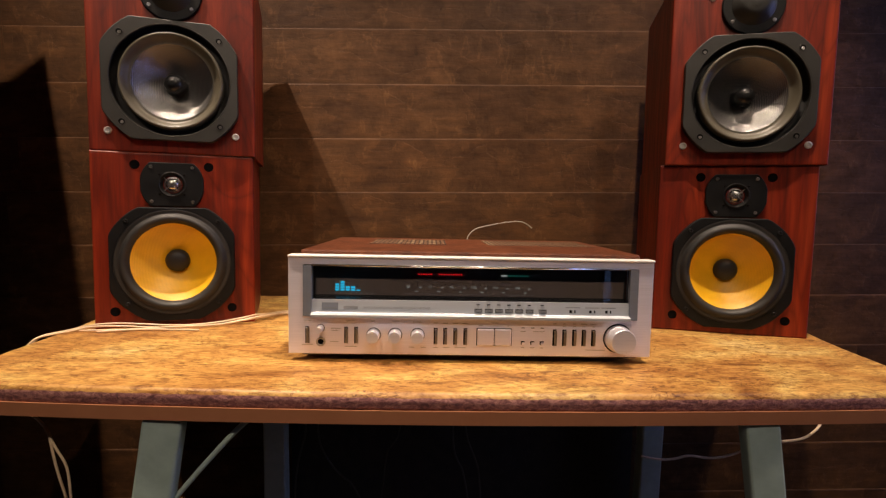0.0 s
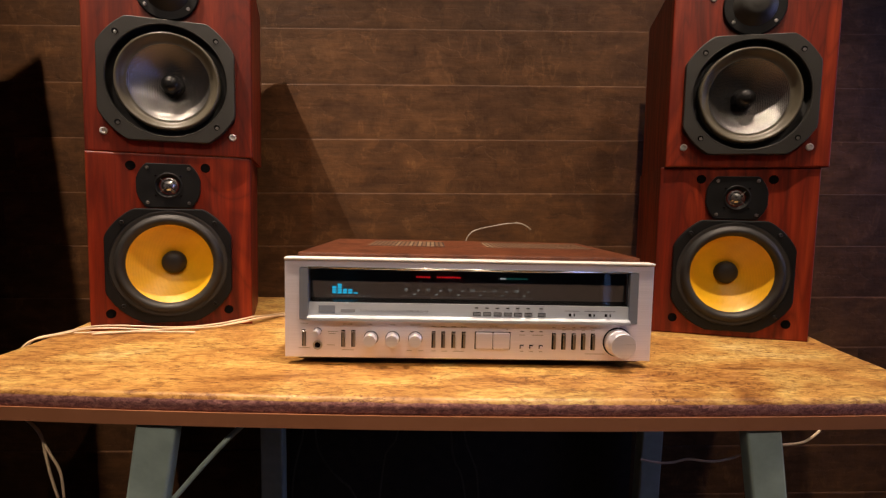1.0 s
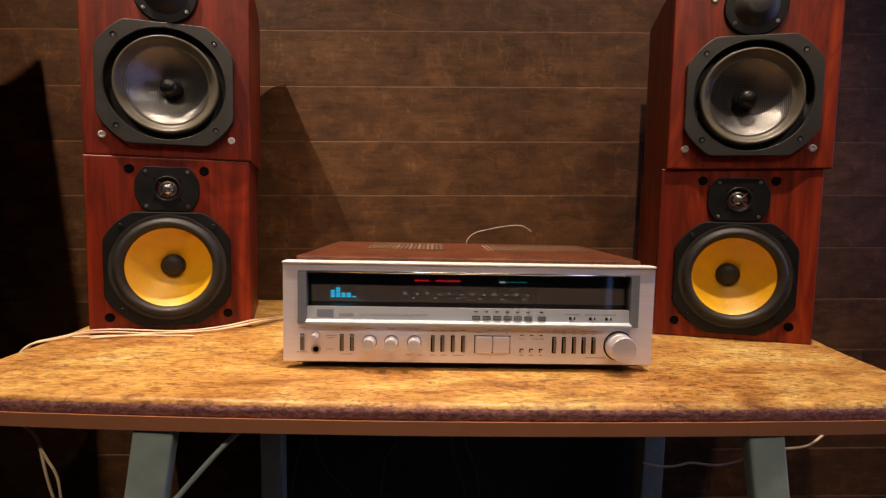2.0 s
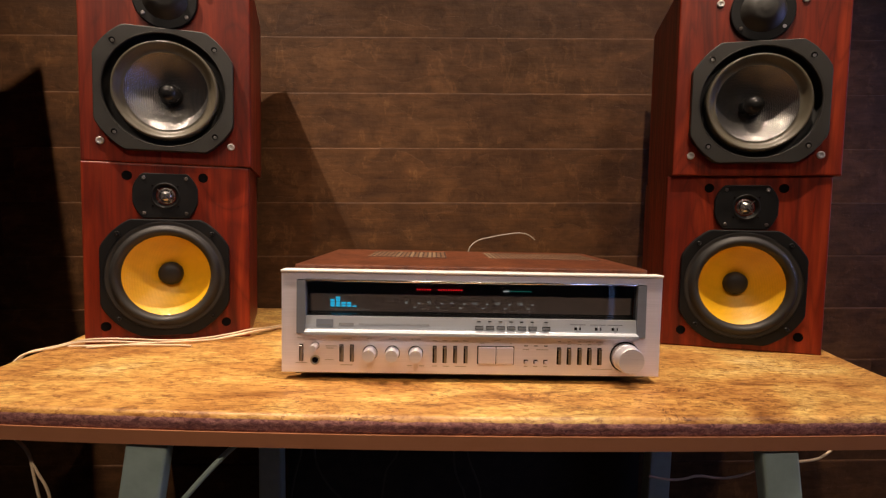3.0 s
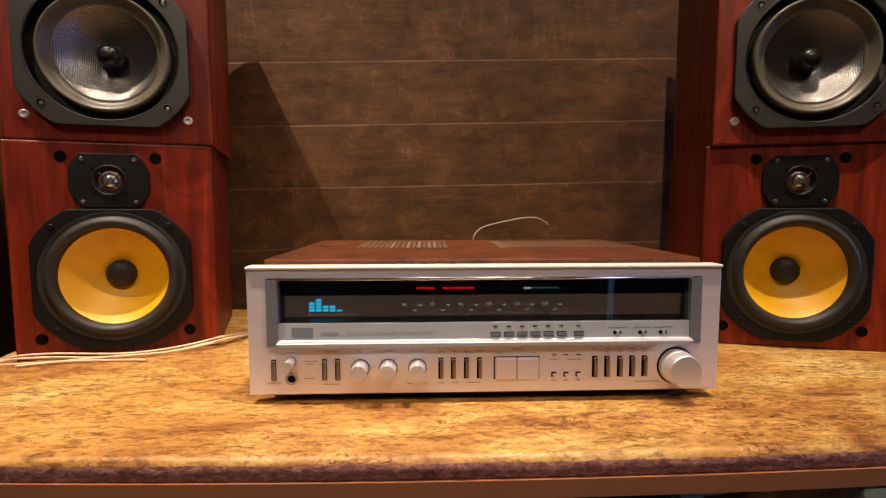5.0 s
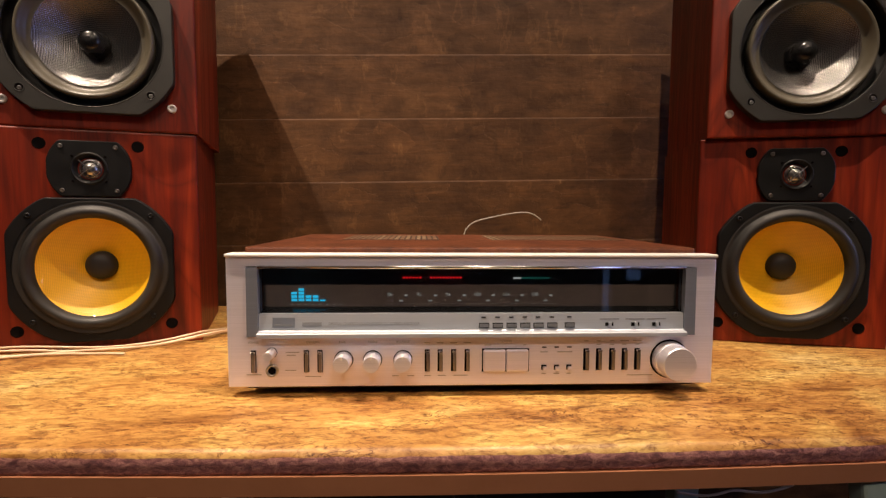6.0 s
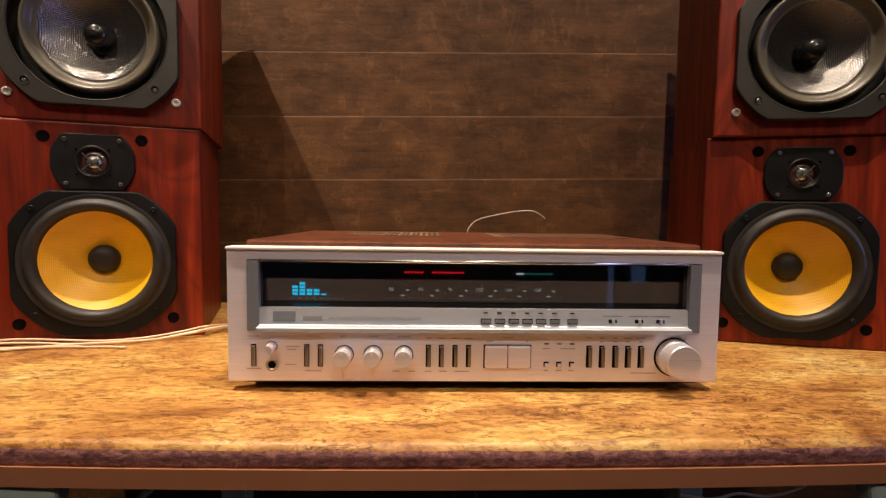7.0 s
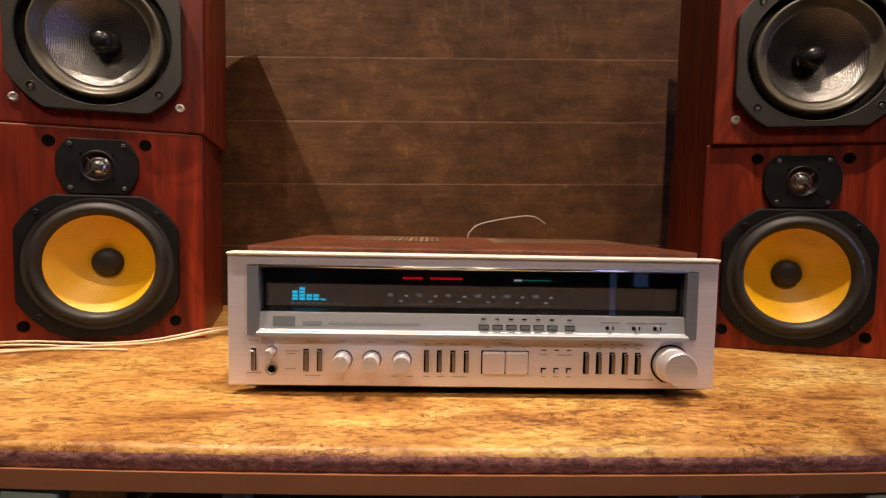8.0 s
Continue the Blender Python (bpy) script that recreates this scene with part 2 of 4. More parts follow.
GREY_BASKET = plain("charcoal_cast_basket", (0.0200, 0.0188, 0.0158), 0.5, grain=0.25, grain_scale=900)
PLUG = plain("satin_black_plug", (0.011, 0.011, 0.011), 0.26, spread=0.1)
RUBBER = plain("black_rubber", (0.019, 0.0175, 0.0165), 0.55, spread=0.2)
GREY_RUBBER = plain("translucent_grey_rubber", (0.088, 0.077, 0.054), 0.40)
KEVLAR = woven("woven_yellow_fibre", (0.86, 0.47, 0.012), 0.42, 0.0, 2600.0, 0.25, 0.15)
SILVER_CONE = woven("woven_silver_fibre", (0.25, 0.243, 0.235), 0.27, 0.85, 2300.0, 0.60, 0.1)
CHROME = plain("polished_chrome", (0.72, 0.71, 0.70), 0.16, 1.0, spread=0.04)
ZINC = plain("dull_zinc", (0.5, 0.49, 0.47), 0.35, 0.9)
ALU = brushed("brushed_champagne_aluminium", (0.86, 0.815, 0.90), 0.40, 0.42)
ALU_DARK = brushed("grey_blue_aluminium", (0.22, 0.24, 0.285), 0.42, 0.4)
ALU_STRIP = brushed("silver_strip_aluminium", (0.52, 0.55, 0.60), 0.42, 0.5)
KNOB_METAL = brushed("satin_knob_aluminium", (0.86, 0.85, 0.92), 0.32, 0.62)
GREY_BUTTON = plain("grey_button_metal", (0.20, 0.205, 0.215), 0.4, 0.4)
BLACK_GLOSS = plain("glossy_black_display", (0.085, 0.086, 0.080), 0.35, spread=0.1)
GLOSS_FLOOR = plain("polished_black_shelf", (0.02, 0.02, 0.02), 0.05, spread=0.05)
BROWN_REFLECTION = plain("brown_display_reflection", (0.23, 0.170, 0.140), 0.35, spread=0.1)
# near-black; on flat slots and holes the shade inside is this colour
DARK_SLOT = plain("dark_recess", (0.005, 0.004, 0.004), 0.9)
DARK_SLOT.node_tree.nodes["Principled BSDF"].inputs["Specular IOR Level"].default_value = 0.05
INK = plain("grey_print", (0.40, 0.375, 0.365), 0.6)
DIAL_INK = glowing("backlit_dial_print", (0.62, 0.60, 0.54), 0.45)
CREAM = plain("cream_cable_jacket", (0.74, 0.56, 0.37), 0.4, spread=0.18)
GREY_WIRE = plain("grey_wire", (0.30, 0.26, 0.21), 0.45)
DARK_WIRE = plain("dark_wire", (0.03, 0.028, 0.026), 0.5)
PLASTER = plain("warm_plaster", (0.42, 0.36, 0.29), 0.8, grain=0.2, grain_scale=120)
CEIL_PAINT = plain("ceiling_paint", (0.55, 0.50, 0.44), 0.85, grain=0.15, grain_scale=150)
FLOOR_WOOD = plain("dark_floor_board", (0.07, 0.045, 0.028), 0.45, grain=0.1)
STRIP_INK = plain("dark_strip_print", (0.20, 0.205, 0.22), 0.6)
BEZEL = plain("mirror_bezel", (0.62, 0.62, 0.60), 0.17, 1.0, spread=0.03)
CYAN = glowing("cyan_glow", (0.04, 0.66, 1.0), 1.15)
RED = glowing("red_glow", (1.0, 0.015, 0.02), 1.1)
GREEN = glowing("green_glow", (0.04, 0.40, 0.30), 0.35)
PALE = glowing("pale_glow", (0.85, 0.85, 0.80), 0.55)
LAMP_GLOW = glowing("lamp_glow", (1.0, 0.75, 0.48), 12.0)
SKY_GLOW = glowing("daylight_pane", (0.40, 0.47, 1.0), 10.5)
SKY_DIM = glowing("dim_daylight_pane", (0.30, 0.48, 1.0), 0.7)
# paler copy of the panel metal; overhead light put into the lip's colour
LIP = brushed("lit_edge_aluminium", (0.92, 0.90, 0.87), 0.38, 0.15)
DULL_DOME = plain("dull_dome_metal", (0.13, 0.125, 0.12), 0.34, 0.8)
BRIGHT_DOME = plain("bright_dome_metal", (0.42, 0.41, 0.40), 0.24, 0.9)
WASHER = plain("pale_washer_metal", (0.52, 0.50, 0.49), 0.45, 0.25)
LEVER = plain("satin_lever_metal", (0.30, 0.28, 0.26), 0.30, 0.85)
VENT_TAN = plain("tan_vent_slat", (0.13, 0.066, 0.033), 0.5)
# shade of the gaps between slats, put in as flat brown strips
VENT_DARK = plain("brown_vent_gap", (0.042, 0.019, 0.010), 0.7)
VENT_PALE = plain("pale_vent_slat", (0.19, 0.120, 0.066), 0.5)
GLASS = clear_glass()

# ---------- building helpers ----------


def box(bm, x0, x1, y0, y1, z0, z1, bev=0.0, seg=1):
    r = bmesh.ops.create_cube(bm, size=1.0)
    vs = r["verts"]
    bmesh.ops.scale(bm, vec=(x1 - x0, y1 - y0, z1 - z0), verts=vs)
    bmesh.ops.translate(bm, vec=((x0 + x1) / 2, (y0 + y1) / 2, (z0 + z1) / 2), verts=vs)
    if bev:
        es = list({e for v in vs for e in v.link_edges})
        bmesh.ops.bevel(bm, geom=es, offset=bev, segments=seg, affect="EDGES", profile=0.5)
    return bm


def boxed(*dims, bev=0.0, seg=1):
    return box(bmesh.new(), *dims, bev=bev, seg=seg)


def lathe(bm, rows, cx=0.0, cz=0.0, n=64, cap0=False, cap1=False):
    """Turns a profile of (radius, y) about an axis along y through (cx, cz)."""
    rings = []
    for row in rows:
        if row is None:                          # a sharp edge: the ring before is laid twice
            rings.append(None)
            row = last
        last = row
        r, y = row
        rings.append([bm.verts.new((cx + r * math.cos(2 * math.pi * k / n), y, cz + r * math.sin(2 * math.pi * k / n))) for k in range(n)])
    for a, b in zip(rings, rings[1:]):
        if a is None or b is None:
            continue
        for k in range(n):
            f = bm.faces.new((a[k], a[(k + 1) % n], b[(k + 1) % n], b[k]))
            f.smooth = True
    if cap0:
        bm.faces.new(rings[0])
    if cap1:
        bm.faces.new(list(reversed(rings[-1])))
    bmesh.ops.recalc_face_normals(bm, faces=bm.faces[:])
    return bm


def prism(bm, outline, y0, y1, bev=0.0, hole=None):
    """An outline of (x, z) pushed from y0 (front) back to y1; hole: a second outline of as many points."""
    n = len(outline)
    fr = [bm.verts.new((x, y0, z)) for x, z in outline]
    bk = [bm.verts.new((x, y1, z)) for x, z in outline]
    for k in range(n):
        bm.faces.new((fr[k], fr[(k + 1) % n], bk[(k + 1) % n], bk[k]))
    if hole:
        hf = [bm.verts.new((x, y0, z)) for x, z in hole]
        hb = [bm.verts.new((x, y1, z)) for x, z in hole]
        for k in range(n):
            j = (k + 1) % n
            bm.faces.new((fr[k], hf[k], hf[j], fr[j]))
            bm.faces.new((hf[k], hb[k], hb[j], hf[j]))
            bm.faces.new((bk[k], bk[j], hb[j], hb[k]))
    else:
        bm.faces.new(fr)
        bm.faces.new(list(reversed(bk)))
    bmesh.ops.recalc_face_normals(bm, faces=bm.faces[:])
    if bev:
        es = [e for e in bm.edges if all(v in fr for v in e.verts)]
        bmesh.ops.bevel(bm, geom=es, offset=bev, segments=2, affect="EDGES", profile=0.5)
    return bm


def clipped(r, hx, hz, cx=0.0, cz=0.0, n=96, low=None):
    """A circle cut flat at the sides and at top and bottom."""
    return [(cx + max(-hx, min(hx, r * math.cos(2 * math.pi * (k + 0.5) / n))), cz + max(-(low or hz), min(hz, r * math.sin(2 * math.pi * (k + 0.5) / n)))) for k in range(n)]


def ring_of(r, cx=0.0, cz=0.0, n=96):
    return [(cx + r * math.cos(2 * math.pi * (k + 0.5) / n), cz + r * math.sin(2 * math.pi * (k + 0.5) / n)) for k in range(n)]


def link_mesh(name, bm, mat):
    me = bpy.data.meshes.new(name)
    bm.to_mesh(me)
    bm.free()
    me.materials.append(mat)
    return new(name, me)


def part(name, bm, mat, parent, label=""):
    ob = link_mesh(name, bm, mat)
    ob.parent = parent
    if label:
        tagged(ob, label)
    return ob


def thing(name, bm, mat, label, category, **more):
    return tagged(link_mesh(name, bm, mat), label, category, **more)


def holder(name, m, label, category, **more):
    ob = new(name)
    ob.empty_display_size = 0.05
    ob.matrix_basis = m
    return tagged(ob, label, category, **more)


def cable(name, pts, radius, mat, parent=None, flat=1.0):
    cu = bpy.data.curves.new(name, "CURVE")
    cu.dimensions, cu.bevel_depth, cu.bevel_resolution, cu.resolution_u = "3D", radius, 3, 8
    sp = cu.splines.new("NURBS")
    sp.points.add(len(pts) - 1)
    for p, c in zip(sp.points, pts):
        p.co = (*c, 1)
    sp.use_endpoint_u, sp.order_u = True, 3
    tmp = new(name, cu)
    dg = bpy.context.evaluated_depsgraph_get()
    me = bpy.data.meshes.new_from_object(tmp.evaluated_get(dg))
    bpy.data.objects.remove(tmp)
    bpy.data.curves.remove(cu)
    for p in me.polygons:
        p.use_smooth = True
    me.materials.clear()
    me.materials.append(mat)
    ob = new(name, me)
    ob.parent = parent
    return ob


def lettering(name, words, x, y, z, size, mat, parent, align="CENTER"):
    cu = bpy.data.curves.new(name, "FONT")
    cu.body, cu.size, cu.align_x, cu.align_y, cu.extrude = words, size, align, "CENTER", 0.00006
    tmp = new(name, cu)
    dg = bpy.context.evaluated_depsgraph_get()
    me = bpy.data.meshes.new_from_object(tmp.evaluated_get(dg))
    bpy.data.objects.remove(tmp)
    bpy.data.curves.remove(cu)
    me.transform(pose(x, y, z, 90, 0, 0))
    me.materials.clear()
    me.materials.append(mat)
    ob = new(name, me)
    ob.parent = parent
    return ob


# ---------- the room ----------
X0, X1, Y0, ZC = -1.9, 2.3, -3.0, 2.42
floor = thing("floor", boxed(X0, X1, Y0, WALL, -0.1, 0.0), FLOOR_WOOD, "dark wooden floor of the listening room", "floor", kind="structure")
ceiling = thing("ceiling", boxed(X0 - 0.1, X1 + 0.1, Y0 - 0.1, WALL + 0.15, ZC, ZC + 0.1), CEIL_PAINT, "plain warm white ceiling with downlights", "ceiling", kind="structure")
wall_north = thing("wall_north", boxed(X0 - 0.1, X1 + 0.1, WALL + 0.014, WALL + 0.15, -0.1, ZC), BLACK_PANEL, "wall clad with dark smoked wood planks", "wall", kind="structure")
wall_west = thing("wall_west", boxed(X0 - 0.1, X0, Y0, WALL, -0.1, ZC), PLASTER, "plain warm plaster side wall", "wall", kind="structure")
WY0, WY1, WZ0, WZ1 = -0.62, -0.10, 0.95, 1.70
bm = boxed(X1, X1 + 0.1, Y0, WY0, -0.1, ZC)
box(bm, X1, X1 + 0.1, WY1, WALL, -0.1, ZC)
box(bm, X1, X1 + 0.1, WY0, WY1, -0.1, WZ0)
box(bm, X1, X1 + 0.1, WY0, WY1, WZ1, ZC)
wall_east = thing("wall_east", bm, PLASTER, "plain plaster side wall with a window opening", "wall", kind="structure")
wall_south = thing("wall_south", boxed(X0, X1, Y0 - 0.1, Y0, -0.1, ZC), PLASTER, "plain plaster wall behind the viewer", "wall", kind="structure")
window_1 = thing("window_1", boxed(X1 + 0.08, X1 + 0.09, WY0, WY1, WZ0, WZ1), SKY_GLOW, "window with pale blue daylight outside", "window", kind="structure")
for a, b in ((WY0, WY0 + 0.04), ((WY0 + WY1) / 2 - 0.02, (WY0 + WY1) / 2 + 0.02), (WY1 - 0.04, WY1)):
    part("window_frame", boxed(X1 + 0.02, X1 + 0.07, a, b, WZ0, WZ1), BLACK_PLASTIC, window_1)
window_2 = thing("window_2", boxed(1.20, 1.56, Y0 + 0.001, Y0 + 0.006, 0.12, 0.72), BLACK_PANEL, "narrow dark glazed pane low in the wall", "window", kind="structure")
part("pane", boxed(1.235, 1.275, Y0 + 0.007, Y0 + 0.012, 0.14, 0.60), SKY_DIM, window_2)
part("pane", boxed(1.40, 1.50, Y0 + 0.007, Y0 + 0.012, 0.46, 0.64), SKY_DIM, window_2)

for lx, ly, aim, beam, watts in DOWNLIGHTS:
    dl = holder("ceiling_downlight", pose(lx, ly, ZC), "small round recessed ceiling downlight, out of view, switched on", "downlight", group="ceiling downlights")
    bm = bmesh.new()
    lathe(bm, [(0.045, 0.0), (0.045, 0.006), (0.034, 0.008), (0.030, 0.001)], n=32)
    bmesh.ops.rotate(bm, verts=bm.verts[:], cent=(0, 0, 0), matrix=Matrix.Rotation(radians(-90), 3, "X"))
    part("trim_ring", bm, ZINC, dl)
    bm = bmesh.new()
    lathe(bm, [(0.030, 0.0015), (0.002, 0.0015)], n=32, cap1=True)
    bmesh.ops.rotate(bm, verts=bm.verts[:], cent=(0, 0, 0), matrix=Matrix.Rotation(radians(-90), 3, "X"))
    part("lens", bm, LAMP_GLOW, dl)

# ---------- desk with a stone top ----------


def front_y(x, lead=0.0):
    return -0.104 - lead + 0.070 * (x + 0.02) ** 2


def desk_outline(grow=0.0):
    pts = []
    n = 40
    for k in range(n + 1):                       # bowed front, left to right
        x = -0.520 + 0.985 * k / n
        pts.append((x, front_y(x, grow)))
    for k in range(1, 7):                        # rounded right corner
        a = math.pi / 2 * k / 7
        pts.append((0.465 + (0.062 + grow) * math.sin(a), -0.0215 - (0.066 + grow) * math.cos(a)))
    pts += [(0.531 + grow, 0.005), (0.539 + grow, 0.078), (0.553 + grow, 0.15), (0.575 + grow, 0.25), (0.605 + grow, 0.36), (0.62, 0.438), (-0.62, 0.438), (-0.600 - grow, 0.30), (-0.584 - grow, 0.16), (-0.580 - grow, 0.09), (-0.577 - grow, 0.03)]
    for k in range(1, 7):
        a = math.pi / 2 * k / 7
        pts.append((-0.520 - (0.053 + grow) * math.cos(a), -0.020 - (0.066 + grow) * math.sin(a)))
    return pts


def slab(outline, z0, z1):
    bm = bmesh.new()
    lo = [bm.verts.new((x, y, z0)) for x, y in outline]
    hi = [bm.verts.new((x, y, z1)) for x, y in outline]
    n = len(outline)
    bm.faces.new(hi)
    bm.faces.new(list(reversed(lo)))
    for k in range(n):
        bm.faces.new((lo[k], lo[(k + 1) % n], hi[(k + 1) % n], hi[k]))
    bmesh.ops.recalc_face_normals(bm, faces=bm.faces[:])
    return bm


desk = holder("desk", pose(0, 0, 0), "small desk with brown laminate top on pale green metal legs", "desk")
part("board", slab(desk_outline(0.0012), 0.7270, 0.7412), BOARD, desk, "brown laminate desk top with a bowed front")
stone_top = holder("stone_top", pose(0, 0, 0), "polished golden granite slab with rough edge on the desk", "stone slab")


def rough_slab():
    """The slab: flat on top, its sides chipped unevenly."""
    base = desk_outline(0.0)
    fine = []
    for (xa, ya), (xb, yb) in zip(base, base[1:] + base[:1]):
        steps = max(1, int(math.hypot(xb - xa, yb - ya) / 0.006))
        fine += [(xa + (xb - xa) * k / steps, ya + (yb - ya) * k / steps) for k in range(steps)]
    cx, cy = 0.0, 0.15
    bm = bmesh.new()
    rings = []
    for z, inset, rough in ((TOP, 0.0085, 0.0006), (TOP - 0.0008, 0.0055, 0.0008), (TOP - 0.0024, 0.0030, 0.0013), (TOP - 0.0052, 0.0012, 0.0016), (TOP - 0.0088, 0.0, 0.0014), (TOP - 0.0120, 0.0006, 0.0012), (TOP - 0.0150, 0.0010, 0.0009), (0.7414, 0.0014, 0.0005)):
        ring = []
        for x, y in fine:
            d = math.hypot(x - cx, y - cy)
            push = -inset + rough * noise.noise(Vector((x * 60, y * 60, z * 300))) + rough * 0.7 * noise.noise(Vector((x * 190, y * 190, z * 500)))
            if y > 0.43:
                push = -0.001
            ring.append(bm.verts.new((x + (x - cx) / d * push, y + (y - cy) / d * push, z + (0.0 if z == TOP or z < 0.742 else rough * 0.6 * noise.noise(Vector((x * 120, 5, y * 120)))))))
        rings.append(ring)
    n = len(fine)
    for a, b in zip(rings, rings[1:]):
        for k in range(n):
            bm.faces.new((a[k], b[k], b[(k + 1) % n], a[(k + 1) % n]))
    bm.faces.new(rings[0])
    bm.faces.new(list(reversed(rings[-1])))
    bmesh.ops.recalc_face_normals(bm, faces=bm.faces[:])
    return bm


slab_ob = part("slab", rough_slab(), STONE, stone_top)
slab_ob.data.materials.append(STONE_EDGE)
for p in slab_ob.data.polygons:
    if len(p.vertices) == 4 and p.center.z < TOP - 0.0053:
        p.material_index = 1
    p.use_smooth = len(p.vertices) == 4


def leg(x_top, x_foot, y, width, depth):
    bm = bmesh.new()
    box(bm, -width / 2, width / 2, y, y + depth, 0.0, 0.7262, bev=0.003, seg=2)
    for v in bm.verts:
        v.co.x += x_foot + (x_top - x_foot) * v.co.z / 0.7262
    return part("leg", bm, LEG_METAL, desk)


leg(-0.321, -0.435, -0.095, 0.041, 0.016)
leg(0.3005, 0.415, -0.095, 0.038, 0.016)
leg(-0.335, -0.33, 0.30, 0.040, 0.03)
leg(0.375, 0.365, 0.30, 0.040, 0.03)
for sx in (-1, 1):
    bm = boxed(-0.012, 0.012, -0.105, 0.36, 0.0, 0.03, bev=0.003)
    bmesh.ops.translate(bm, verts=bm.verts[:], vec=(sx * 0.43, 0, 0.0))
    part("foot_bar", bm, LEG_METAL, desk)
cable("brace", [(-0.233, -0.084, 0.7262), (-0.251, -0.084, 0.712), (-0.317, -0.084, 0.634), (-0.352, -0.084, 0.592)], 0.0030, LEG_METAL, desk)
# plain black sheet set upright behind the rear legs
part("rear_sheet", boxed(-0.315, 0.355, 0.352, 0.364, 0.18, 0.726), BLACK_PANEL, desk, "black sheet behind the rear legs under the desk top")

# ---------- loudspeakers ----------


def mount_hole(parent, s, z, r=0.0068):
    bm = bmesh.new()
    lathe(bm, [(r, 0.0005), (r * 0.98, -0.0005), (r * 0.9, -0.0004), (r * 0.2, -0.0003)], s, z, 24, cap1=True)
    return part("grille_socket", bm, DARK_SLOT, parent, "black round grille peg socket")


def small_screw(parent, s, z, y, r, mat, name="screw"):
    bm = bmesh.new()
    lathe(bm, [(r, y + 0.001), (r, y - 0.0006), (r * 0.75, y - 0.0014), (r * 0.4, y - 0.0014), (r * 0.3, y - 0.0004)], s, z, 16, cap1=True)
    return part(name, bm, mat, parent)


def cabinet_body(w, h, d, zc, r, side=0.0, n=96):
    """Cabinet of veneered boards; the front has a round opening for the woofer about (0, zc), which stands off the middle by side."""
    outline = []
    corners = [(side + sx * w / 2, z) for sx in (-1, 1) for z in (0.0, h)]
    for k in range(n):
        a = 2 * math.pi * (k + 0.5) / n
        c, s = math.cos(a), math.sin(a)
        f = min((w / 2 + math.copysign(side, c)) / abs(c), ((h - zc) if s > 0 else zc) / abs(s))
        outline.append((f * c, zc + f * s))
    for cx, cz in corners:
        k = min(range(n), key=lambda i: (outline[i][0] - cx) ** 2 + (outline[i][1] - cz) ** 2)
        outline[k] = (cx, cz)
    bm = bmesh.new()
    hole = ring_of(r, 0, zc, n)
    loops = [[bm.verts.new((x, y, z)) for x, z in pts] for pts, y in ((outline, d), (outline, 0.0), (hole, 0.0), (hole, 0.055))]
    for a, b in zip(loops, loops[1:]):
        for k in range(n):
            bm.faces.new((a[k], a[(k + 1) % n], b[(k + 1) % n], b[k]))
    bm.faces.new(loops[0])
    bm.faces.new(loops[-1])
    bmesh.ops.recalc_face_normals(bm, faces=bm.faces[:])
    rim = set(loops[1])
    es = [e for e in bm.edges if all(v in rim for v in e.verts)]
    bmesh.ops.bevel(bm, geom=es, offset=0.0024, segments=3, affect="EDGES", profile=0.5)
    return bm


